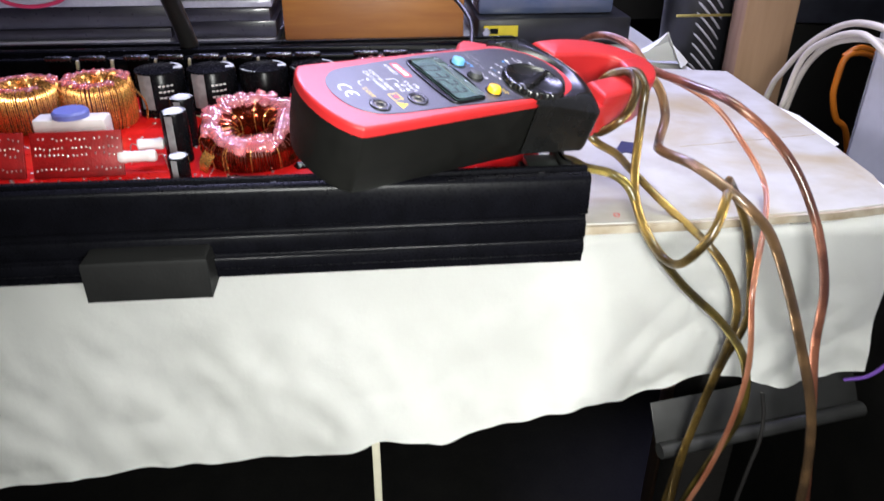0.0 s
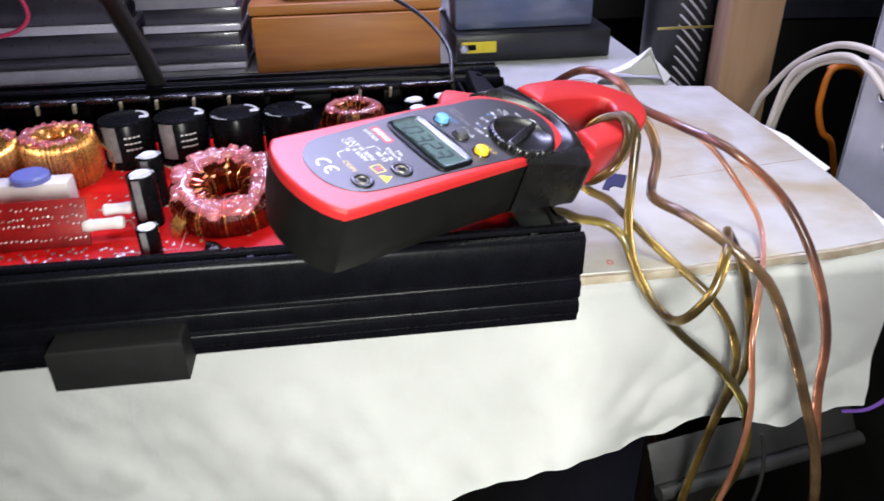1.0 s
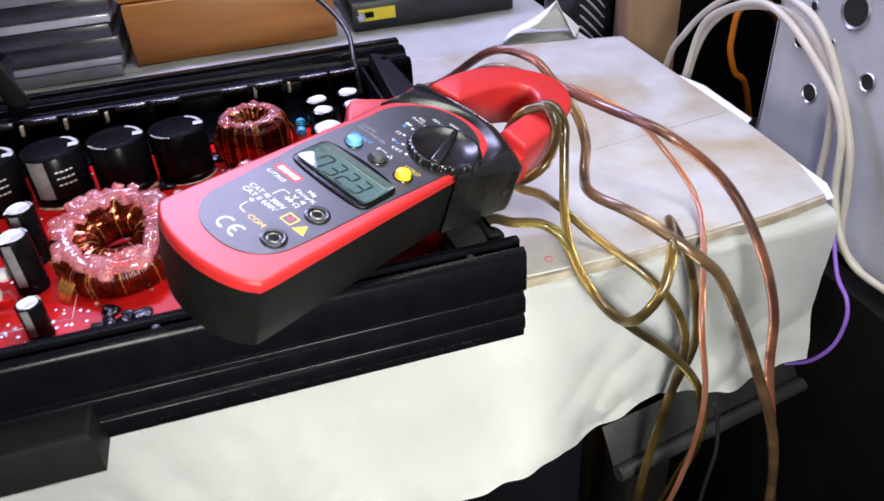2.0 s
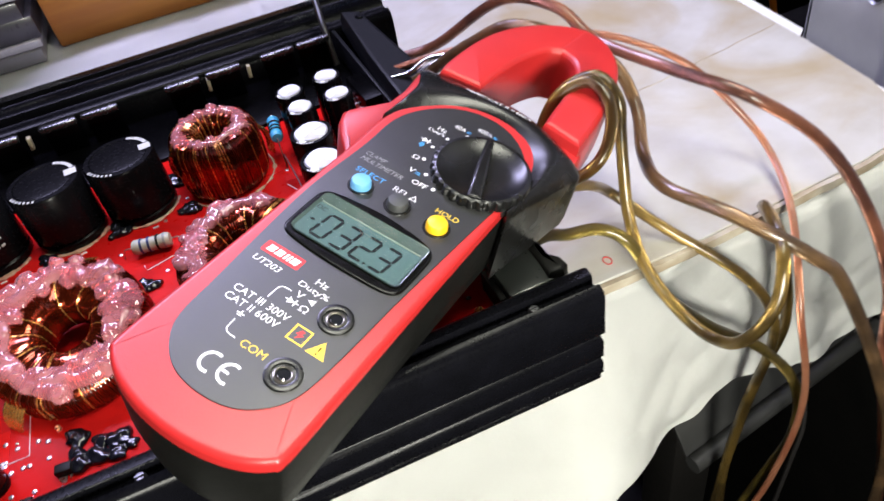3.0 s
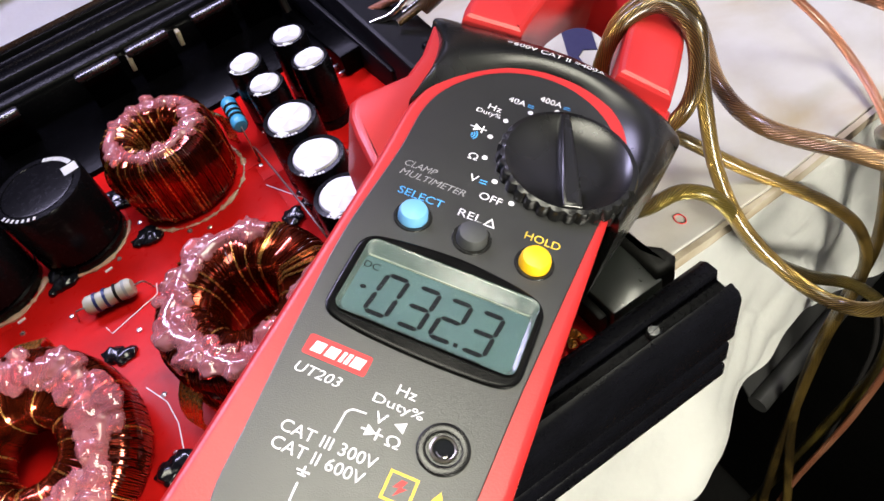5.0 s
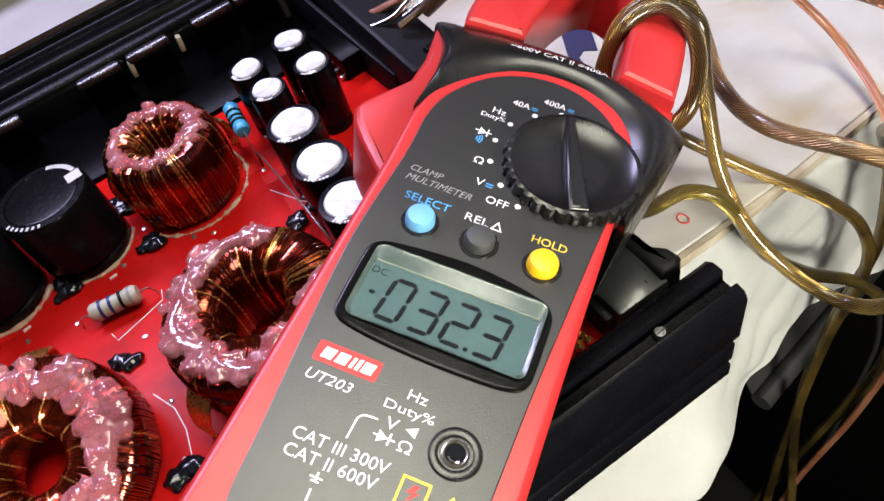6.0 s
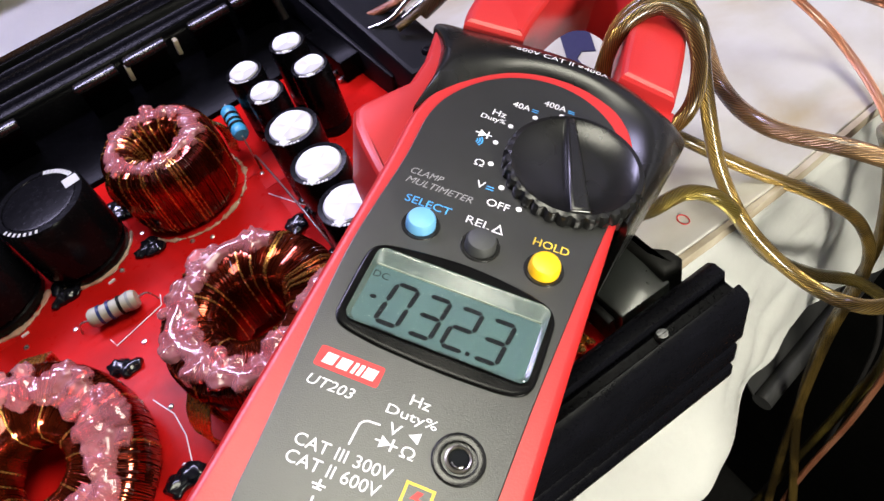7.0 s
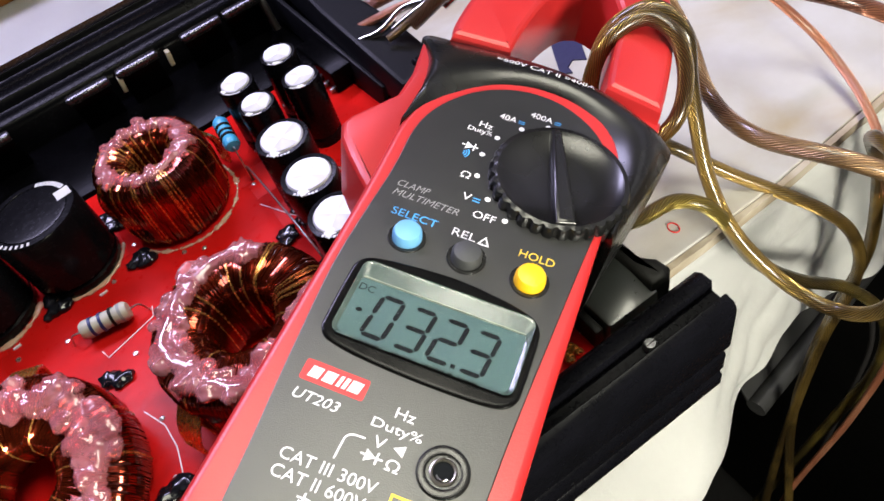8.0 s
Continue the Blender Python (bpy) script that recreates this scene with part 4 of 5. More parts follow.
# the gap of the rim beside the knob
bm = bmesh.new()
slab(bm, mm(*([(CX + 22.4 * math.cos(radians(a)), CY + 22.4 * math.sin(radians(a))) for a in range(-20, 9, 4)] + [(CX + 25.2 * math.cos(radians(a)), CY + 25.2 * math.sin(radians(a))) for a in range(8, -24, -4)])), -0.002, 0.00045, 0.0002, 1)
part("rim_gap", bm, GREY_INLAY, meter)

# jaws and trigger
bm = bmesh.new()
ja = [(-25.5, 142.5), (-26.5, 150), (-25.5, 168), (-21.5, 183), (-14, 195), (-4, 203.5), (4, 206)]
jb = [(2.5, 184.5), (-3, 180.5), (-7.5, 168), (-9.5, 152), (-9.7, 143.5)]
slab(bm, [(v.x / 1000, v.y / 1000) for v in spline([(x, y, 0) for x, y in ja], 4)] + [(v.x / 1000, v.y / 1000) for v in spline([(x, y, 0) for x, y in jb], 4)], -0.022, -0.0005, 0.0026, 4, inset=False)
part("jaw", bm, RED_PLASTIC, meter, "red clamp jaw", 22)
bm = bmesh.new()
ja = [(0.6, 206.2), (5, 206), (13, 203), (21.5, 193), (26.5, 179), (28.8, 164), (29.8, 150), (30, 138.5)]
jb = [(15.5, 141.5), (14.6, 150), (13.6, 164), (11.8, 174.5), (8, 181.5), (2.8, 184.0), (-0.6, 183.6)]
slab(bm, [(v.x / 1000, v.y / 1000) for v in spline([(x, y, 0) for x, y in ja], 4)] + [(v.x / 1000, v.y / 1000) for v in spline([(x, y, 0) for x, y in jb], 4)], -0.0221, -0.0006, 0.0026, 4, inset=False)
part("jaw", bm, RED_PLASTIC, meter, "red clamp jaw", 22)
for foot_ in ([(-26.5, 126), (-9, 126), (-9, 144.5), (-26.3, 144)], [(14.8, 124), (31, 124), (31, 140), (14.8, 143)]):
    part("jaw_root", slab(bmesh.new(), mm(*foot_), -0.0225, -0.0058, 0.001), RED_PLASTIC, meter)
bm = bmesh.new()
slab(bm, mm((-23, 87.5), (-25.5, 88.5), (-32.2, 95.2), (-36.2, 99.8), (-38.2, 104.4), (-37.4, 107.4), (-30.5, 119), (-30.2, 128), (-32.0, 140), (-22, 140), (-22, 120)), -0.022, -0.0035, 0.0022, 4, inset=False)
part("trigger", bm, RED_PLASTIC, meter, "red jaw trigger", 22)

# display
bm = bmesh.new()
bez_o = sm([(-18.0, 54), (-17.6, 51.6), (-16.2, 50.1), (-13.5, 49.3), (-8, 48.6), (1, 48.2), (10, 48.3), (15, 48.7), (17.6, 49.6), (18.9, 51.4), (19.2, 54), (19.2, 63.5), (18.8, 66.3), (17.4, 68.2), (15, 69.2), (10, 70.2), (1, 71), (-8, 70.4), (-13.5, 69.6), (-16.2, 68.7), (-17.7, 67), (-18.1, 64)], 4)
plateau(bm, bez_o, 0.0, 0.0010, 0.0006, 2)
part("display_frame", bm, FRAME_BLACK, meter, "black display frame")
bm = bmesh.new()
slab(bm, rounded(-0.0157, 0.0515, 0.0175, 0.0674, 0.0018), 0.0008, 0.00115)
lcd = part("display", bm, LCD_BACK, meter, "grey-green liquid crystal display")
bm = bmesh.new()
slab(bm, rounded(-0.0160, 0.0512, 0.0178, 0.0677, 0.0018), 0.0016, 0.0021, 0.0002, 1)
pane = part("display_window", bm, GLASS, meter, "clear glossy display window")
pane.visible_shadow = False
bm = bmesh.new()
o_ = [bm.verts.new((x, y, 0.00155)) for x, y in rounded(-0.0160, 0.0512, 0.0178, 0.0677, 0.0018)]
i_ = [bm.verts.new((x, y, 0.00118)) for x, y in rounded(-0.0151, 0.0519, 0.0169, 0.0640, 0.0012)]
for a in range(len(o_)):
    bm.faces.new((o_[a], o_[(a + 1) % len(o_)], i_[(a + 1) % len(o_)], i_[a]))
part("window_bevel", bm, surf("clear_bevel", (0.045, 0.065, 0.055), 0.08, 0.0, (0.03, 0.045, 0.04), 0.6, 300, 0.05, 900, spec=0.8), lcd)
SEG = {"0": "abcdef", "3": "abgcd", "2": "abged", "8": "abcdefg", "-": "g"}


def seven(ch, x, y, w, h, t):
    """One slanted seven-segment figure."""
    b = bmesh.new()
    sh = 0.12
    g = 0.12 * t
    hor = {"a": h, "g": h / 2, "d": 0}
    ver = {"f": (0, 1), "b": (1, 1), "e": (0, 0), "c": (1, 0)}
    for s in SEG[ch]:
        if s in hor:
            yy = hor[s]
            q = [(t / 2 + g, yy), (t + g, yy + t / 2), (w - t - g, yy + t / 2), (w - t / 2 - g, yy), (w - t - g, yy - t / 2), (t + g, yy - t / 2)]
        else:
            sx, sy = ver[s]
            y0, y1, xx = sy * h / 2, sy * h / 2 + h / 2, sx * (w - t) + t / 2
            q = [(xx, y0 + g), (xx + t / 2, y0 + t / 2 + g), (xx + t / 2, y1 - t / 2 - g), (xx, y1 - g), (xx - t / 2, y1 - t / 2 - g), (xx - t / 2, y0 + t / 2 + g)]
        slab(b, [((x + px + sh * py) / 1000, (y + py) / 1000) for px, py in q], 0.00115, 0.00122)
    return b


for ch, x in (("-", -14.6), ("0", -11.2), ("3", -5.0), ("2", 1.1), ("3", 7.2)):
    if ch == "-":
        part("figure", seven(ch, x, 52.9, 2.4, 8.6, 0.8), LCD_INK, lcd)
    else:
        part("figure", seven(ch, x, 52.9, 4.9, 8.6, 0.9), LCD_INK, lcd)
bm = bmesh.new()
box(bm, (0.0061, 0.0526, 0.00115), (0.0069, 0.0534, 0.00122))
# pale ridge added in place of the highlight along the window's upper edge
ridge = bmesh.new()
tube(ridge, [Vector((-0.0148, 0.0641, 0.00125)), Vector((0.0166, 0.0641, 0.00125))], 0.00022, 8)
part("glint_ridge", ridge, surf("pale_glint", (0.16, 0.19, 0.15), 0.10, 0.0, (0.08, 0.10, 0.08), 0.6, 300, 0.05, 900, spec=0.9), lcd)
part("decimal_point", bm, LCD_INK, lcd)

# rotary switch
kc = Matrix.Translation((0.0127, 0.103, 0))
bm = bmesh.new()
N = 144
prof = [(0.0151, 0.0), (0.0151, 0.0020), (0.0146, 0.0029), (0.0135, 0.0031), (0.0122, 0.0022), (0.0070, 0.0012), (0.0, 0.0010)]
rings = []
for j, (r, z) in enumerate(prof[:-1]):
    ring = []
    for i in range(N):
        a = 2 * math.pi * i / N
        low = 1 if (math.pi * 0.9 < a < math.pi * 1.97) else 0
        k = 1 - (0.055 * max(0.0, math.cos(a * 32)) * low if j < 3 else 0)
        ring.append(bm.verts.new(kc @ Vector((r * k * math.cos(a), r * k * math.sin(a), z))))
    rings.append(ring)
for a, b in zip(rings, rings[1:]):
    for i in range(N):
        bm.faces.new((a[i], a[(i + 1) % N], b[(i + 1) % N], b[i]))
bm.faces.new(rings[-1])
knob = part("rotary_switch", bm, KNOB_BLACK, meter, "black scalloped rotary switch")
bm = bmesh.new()
slab(bm, [(-0.0022, -0.0128), (0.0022, -0.0128), (0.0019, 0.0), (0.0013, 0.0136), (0.0, 0.0146), (-0.0013, 0.0136), (-0.0019, 0.0)], 0.0009, 0.0034, 0.0009, 3)
bmesh.ops.transform(bm, matrix=kc @ Matrix.Rotation(radians(19), 4, "Z"), verts=bm.verts)
part("pointer", bm, KNOB_BLACK, knob)

for name, x, y, r, m, l in (("button", -11.3, 76.6, 3.0, BLUE_RUBBER, "blue button"), ("button", 1.0, 76.6, 3.1, GREY_RUBBER, "dark grey button"), ("button", 13.9, 76.4, 3.1, YELLOW_RUBBER, "yellow button")):
    k = Matrix.Translation((x / 1000, y / 1000, 0))
    part(name, lathe(bmesh.new(), mm((0, 0), (r, 0), (r * 0.97, 2.0), (r * 0.85, 2.7), (r * 0.5, 3.0), (0, 3.1)), 28, k), m, meter, l)
    part("button_collar", lathe(bmesh.new(), mm((r, 0.2), (r + 0.1, 0.6), (r + 0.7, 0.6), (r + 0.9, 0.2)), 28, k), KNOB_BLACK, meter)
for y in (16.4, 35.3):
    k = Matrix.Translation((0.0114, y / 1000, 0))
    j = part("socket", lathe(bmesh.new(), mm((2.9, -1.5), (2.9, 0.9), (3.6, 1.1), (4.3, 0.9), (4.5, 0.2)), 32, k), KNOB_BLACK, meter, "black banana socket")
    part("sleeve", lathe(bmesh.new(), mm((1.75, 0.3), (1.75, 0.62), (2.0, 0.72), (2.3, 0.6), (2.3, 0.3)), 28, k), DULL_NICKEL, j, "nickel inner sleeve")
    part("well", lathe(bmesh.new(), mm((0, 0.33), (1.75, 0.36), (1.75, 0.30)), 24, k), LCD_INK, j)
    bm = bmesh.new()
    tube(bm, [k @ Vector((0.0011 * math.cos(a), 0.0011 * math.sin(a) - 0.0003, 0.0004)) for a in (radians(-150 + 12 * q) for q in range(11))], 0.00022, 6)
    part("contact_spring", bm, CHROME, j)


def text(s, x, y, w, h, material, parent=None, z=0.00034, slant=0.0, name="lettering"):
    """Flat lettering of the given width and height (mm), centred at x, y on the meter's face."""
    cu = bpy.data.curves.new(name, "FONT")
    cu.body, cu.size, cu.resolution_u, cu.shear = s, 1.0, 3, slant
    tmp = bpy.data.objects.new(name, cu)
    scene.collection.objects.link(tmp)
    me = bpy.data.meshes.new_from_object(tmp.evaluated_get(bpy.context.evaluated_depsgraph_get()))
    bpy.data.objects.remove(tmp)
    bpy.data.curves.remove(cu)
    b = bmesh.new()
    b.from_mesh(me)
    bpy.data.meshes.remove(me)
    xs_, ys_ = [v.co.x for v in b.verts], [v.co.y for v in b.verts]
    x0, x1, y0, y1 = min(xs_), max(xs_), min(ys_), max(ys_)
    for v in b.verts:
        v.co = Vector(((x + ((v.co.x - x0) / (x1 - x0) - 0.5) * w) / 1000, (y + ((v.co.y - y0) / (y1 - y0) - 0.5) * h) / 1000, z))
    return part(name, b, material, parent or meter, smooth=0)


def plate(pts, material, name="mark", z=0.00034, t=0.00008):
    b = bmesh.new()
    slab(b, mm(*pts), z - t, z)
    return part(name, b, material, meter, smooth=0)


def line(pts, w, material, name="mark", z=0.00034):
    b = bmesh.new()
    p = [Vector((x, y, 0)) for x, y in pts]
    shut = (p[0] - p[-1]).length < 1e-6
    left, right = [], []
    for i in range(len(p)):
        before = p[i] - p[i - 1] if i else (p[-1] - p[-2] if shut else p[1] - p[0])
        after = p[i + 1] - p[i] if i + 1 < len(p) else (p[1] - p[0] if shut else p[-1] - p[-2])
        n0, n1 = (Vector((-q.y, q.x, 0)).normalized() for q in (before, after))
        m_ = (n0 + n1).normalized()
        m_ = m_ * (w / 2 / max(m_.dot(n0), 0.4))
        left.append(b.verts.new((*((p[i] + m_).xy / 1000), z)))
        right.append(b.verts.new((*((p[i] - m_).xy / 1000), z)))
    for i in range(len(p) - 1):
        b.faces.new((left[i], right[i], right[i + 1], left[i + 1]))
    return part(name, b, material, meter, smooth=0)


text("SELECT", -11.8, 82.0, 9.6, 1.9, BLUE_INK)
text("REL", -1.2, 81.9, 4.9, 1.9, WHITE_INK)
line([(2.0, 81.0), (4.0, 81.0), (3.0, 82.9), (2.0, 81.0)], 0.28, WHITE_INK)
text("HOLD", 13.8, 82.3, 7.2, 1.9, YELLOW_INK)
text("CLAMP", -14.8, 89.3, 7.0, 1.7, GREY_INK, slant=0.25)
text("MULTIMETER", -11.2, 86.7, 14.2, 1.7, GREY_INK, slant=0.25)
text("OFF", 1.0, 87.9, 4.8, 1.9, WHITE_INK)
text("V", -4.0, 91.6, 1.9, 1.9, WHITE_INK)
text("=", -1.9, 91.4, 1.6, 1.0, BLUE_INK)
text("\u03a9", -6.2, 97.3, 2.1, 1.9, WHITE_INK)
text("Hz", -6.8, 113.4, 3.1, 1.8, WHITE_INK)
text("Duty%", -7.6, 111.0, 5.6, 1.8, WHITE_INK)
text("40A", -3.0, 117.9, 4.0, 1.8, WHITE_INK)
text("=", 0.2, 117.7, 1.5, 0.9, BLUE_INK)
text("400A", 4.0, 121.4, 5.2, 1.8, WHITE_INK)
text("=", 7.9, 121.0, 1.5, 0.9, BLUE_INK)
plate([(-9.0, 104.6), (-9.0, 106.8), (-7.2, 105.7)], WHITE_INK)
line([(-7.1, 104.6), (-7.1, 106.8)], 0.35, WHITE_INK)
line([(-9.9, 105.7), (-6.2, 105.7)], 0.3, WHITE_INK, z=0.00037)
for k in range(3):
    line(arc(-9.4, 103.3, 0.7 + 0.55 * k, -45, 45, 5), 0.28, BLUE_INK)
for x, y in ((0.2, 92.6), (-3.9, 98.0), (-4.9, 104.4), (-3.4, 110.6), (0.8, 115.7), (6.2, 118.9), (5.2, 88.6)):
    part("position_dot", lathe(bmesh.new(), mm((0.62, 0.26), (0.62, 0.36), (0, 0.37)), 14, Matrix.Translation((x / 1000, y / 1000, 0))), WHITE_INK, meter)
# maker's plate: a red field with plain white bars
plate(rounded(-17.0, 41.4, -5.3, 45.4, 0.5, 3), RED_INK, "name_plate")
for x0, x1 in ((-15.8, -13.8), (-13.2, -11.2), (-10.6, -10.0), (-9.6, -8.9), (-8.5, -6.5)):
    plate([(x0, 42.3), (x1, 42.3), (x1 + 0.4, 44.4), (x0 + 0.4, 44.4)], WHITE_INK, "plate_bar", 0.00042)
text("UT203", -12.4, 38.9, 8.3, 1.9, WHITE_INK, slant=0.2)
text("Hz", 2.4, 41.9, 3.4, 1.9, WHITE_INK)
text("Duty%", 2.0, 38.8, 8.8, 2.2, WHITE_INK)
text("V", 0.2, 36.0, 2.1, 2.0, WHITE_INK)
plate([(2.6, 36.0), (4.5, 37.0), (4.5, 35.0)], WHITE_INK)
plate([(-1.2, 32.3), (-1.2, 34.4), (0.6, 33.35)], WHITE_INK)
line([(0.8, 32.3), (0.8, 34.4)], 0.35, WHITE_INK)
line([(-2.0, 33.35), (1.8, 33.35)], 0.3, WHITE_INK, z=0.00037)
text("\u03a9", 3.6, 33.2, 2.3, 2.0, WHITE_INK)
line([(-5.5, 30.9), (-5.4, 33.6)] + arc(-3.9, 34.2, 1.5, 180, 95, 5)[1:] + [(-2.2, 35.8)], 0.32, WHITE_INK)
text("CAT III 300V", -5.5, 28.9, 16.4, 2.1, WHITE_INK)
text("CAT II 600V", -5.9, 25.9, 15.6, 2.1, WHITE_INK)
line([(-7.0, 24.3), (-7.0, 23.0)], 0.35, WHITE_INK)
line([(-8.1, 23.4), (-5.9, 23.4)], 0.3, WHITE_INK, z=0.00037)
line([(-7.7, 22.8), (-6.3, 22.8)], 0.3, WHITE_INK, z=0.00038)
line([(-7.0, 21.6), (-6.9, 19.6)] + arc(-5.2, 19.3, 1.7, 180, 262, 5)[1:] + [(-3.4, 17.5)], 0.32, WHITE_INK)
text("COM", 1.9, 17.6, 7.0, 2.1, YELLOW_INK)
line([(5.3, 24.6), (9.7, 24.6), (9.7, 29.0), (5.3, 29.0), (5.3, 24.6)], 0.45, YELLOW_INK)
plate([(7.3, 28.2), (6.4, 26.7), (7.4, 26.9), (6.9, 25.4), (8.6, 27.1), (7.7, 27.0), (8.3, 28.2)], RED_INK)
plate([(11.0, 24.2), (16.2, 24.2), (13.6, 28.9)], YELLOW_INK)
text("!", 13.6, 25.9, 0.5, 2.4, LCD_INK, z=0.0004)
line(arc(-3.0, 9.6, 2.6, 70, 290, 12), 0.75, WHITE_INK)
line(arc(2.2, 9.6, 2.6, 70, 290, 12), 0.75, WHITE_INK)
line([(-0.2, 9.6), (2.0, 9.6)], 0.7, WHITE_INK, z=0.00037)
guard = text("=600V CAT II =400A", 0.8, 135.5, 24.4, 1.8, WHITE_INK)
skin = BVHTree.FromPolygons([v.co for v in shoulder.data.vertices], [tuple(p.vertices) for p in shoulder.data.polygons])
for v in guard.data.vertices:
    hit_ = skin.ray_cast(Vector((v.co.x, v.co.y, 0.02)), Vector((0, 0, -1)))[0]
    v.co.z = hit_.z + 0.0003 if hit_ else v.co.z
text("DC", -13.3, 62.0, 3.0, 1.5, LCD_INK, lcd, z=0.0012)

# ---- loose wires over the bench ----
def wire(name, label, material, r, pts, step=8, seg=12, category="wire"):
    b = bmesh.new()
    tube(b, spline(mm(*pts), step), r, seg)
    return tagged(mesh_object(name, b, material, 60), label, category, "speaker wires on the bench" if "speaker" in name else "")


wire("speaker_wire", "gold speaker wire wound twice round the red jaw", GOLD_WIRE, 0.0022,
     [(54.7, -25.3, -312.6), (66.1, -6.4, -217.8), (76.4, 12.1, -155), (86, 19, -114.8), (93, 20, -81.5), (101.5, 20, -47.7), (92, 21.2, -0.6), (75.6, 19.1, 30.5), (63.2, -3.2, 36.1), (55, -13.5, 22.4), (46.4, -12, 7.6), (43.1, -1.6, -0.8), (38.9, 13, 2.1), (34.4, 28.3, 14.7), (35.2, 40.5, 28.2), (38, 49, 43), (39.9, 54.1, 56), (40.9, 57.7, 67), (37.9, 66.1, 73), (28.2, 71.8, 68.7), (19.4, 70.3, 58), (14.1, 62.5, 48.4), (16.3, 50.8, 46.6), (25, 45.2, 53.9), (32.2, 48.4, 62.1), (35.5, 55.4, 70.2), (33.2, 64, 73.5), (23.8, 67.9, 70.1), (16.2, 68, 58.4), (13.1, 63.7, 46.8), (18.9, 57.9, 39), (32, 62, 30), (44.3, 66.7, 17.4), (57.5, 49.8, 5.7), (77.9, 28.4, -11.1), (90.9, 21, -31.7), (93.4, 17, -54), (88, 18, -95.6), (77.3, 14, -147.6), (64.8, 5.8, -222.5), (48.9, -13.9, -322.3)])
wire("speaker_wire", "brown and gold speaker wire draped off the bench", BROWN_WIRE, 0.0025,
     [(2, 139, 54), (17, 130, 65), (33.6, 116, 73.4), (57, 92.7, 62), (62, 78.3, 46.8), (52.6, 58.1, 38.3), (45.4, 35.4, 41.9), (54, 11.6, 42.5), (71.6, -8.4, 30.8), (88.9, -9.4, 9.6), (105.7, -21.7, -36.7), (121.5, -29, -92.8), (126.9, -33.4, -179.4), (125.1, -41.8, -304.9)])
wire("speaker_wire", "reddish-brown speaker wire arching behind the jaw", RED_WIRE, 0.0023,
     [(-8, 178, 44), (14, 166, 50), (36.6, 140.6, 73.6), (51.7, 120.2, 73.6), (58.6, 101.4, 64.9), (67.3, 66.5, 65.7), (81, 38.4, 62.8), (104.7, 25.5, 41.6), (116.8, 9, 14.9), (122.9, -3.6, -16.5), (121.5, -12, -48.5), (123.7, -23.7, -90.3), (131.8, -34.2, -169.5), (137.8, -45.2, -289.3)])
wire("speaker_wire", "thin copper-pink speaker wire hanging off the bench", PINK_WIRE, 0.0015,
     [(-14.4, 166, 45.1), (5.2, 153, 52.5), (26.5, 139, 58.3), (52.4, 129, 58.6), (75.4, 114.5, 55.1), (95.5, 93.9, 45.5), (110.1, 81.3, 28.1), (117.8, 62.3, 11.1), (107, 34, 1.5), (92.6, 6.7, -24.2), (93.6, -4.9, -69.2), (86.7, -5.3, -128.9), (68.7, -0.9, -205), (53.6, -2, -313)])
wire("speaker_wire", "olive-gold speaker wire from the terminal plug", OLIVE_WIRE, 0.0023,
     [(-5, 37, 39), (2, 39.5, 36.5), (10, 40.6, 32), (23.4, 40.5, 28.1), (31.9, 33.7, 21.5), (40.9, 24.5, -0.9), (60.9, 20, -26.5), (85.1, 14, -49.4), (96.5, 3.6, -68.9), (97.5, -1.6, -98.9), (86.8, 1.1, -141.9), (51.7, 14.8, -282.4)])
for material, pts in ((CHROME, [(16, 141, 52), (24, 137, 58), (34, 137, 64)]), (CHROME, [(-12, 154, 48), (-5, 150, 50), (4, 149, 54), (12, 143, 56)]), (GOLD_WIRE, [(-6, 144, 50), (4, 141, 54), (19, 137, 60)]), (CHROME, [(-2, 147, 50), (8, 143, 55), (22, 139, 59)])):
    wire("bare_lead", "tinned bare lead end behind the jaw", material, 0.0013, pts)
wire("thin_cord", "thin black cord hanging before the metal slide", BLACK_CABLE, 0.0012, [(122, 20, -104), (124, 16, -118), (123, 12, -135), (119, 10, -160), (112, 8, -230)], category="cable")
TAPE = ((68, 157), (78, 151.5), (74, 143), (69, 134), (65, 138), (61, 136), (60, 132), (56, 135), (62, 146))
black_chip = tagged(mesh_object("tape_scrap", slab(bmesh.new(), mm(*TAPE), 0.0, 0.0007, 0.0002), surf("navy_tape", (0.006, 0.006, 0.055), 0.5)), "dark blue scrap of tape on the white board", "tape")

b = bmesh.new()
tube(b, [Vector((0.0320 + 0.0016 * math.cos(a), 0.0495 + 0.0022 * math.sin(a), 0.0003)) for a in (2 * math.pi * k / 18 for k in range(18))], 0.0002, 5, closed=True)
part("pen_mark", b, RED_INK, board, "small red pen mark")

# ---- behind the bench ----
def case_stack(x0, x1, y, zs, mats, label):
    t = thing("case_stack", pose(0, 0, 0), label, "disc cases")
    z = zs[0]
    for i, h in enumerate(zs[1:]):
        j = 0.002 * ((i * 7) % 3)
        part("case", box(bmesh.new(), (x0 + j, y + j, z), (x1 + j, y + 0.12 + j, z + h - 0.0006), 0.0008), mats[i % len(mats)], t)
        z += h
    return t


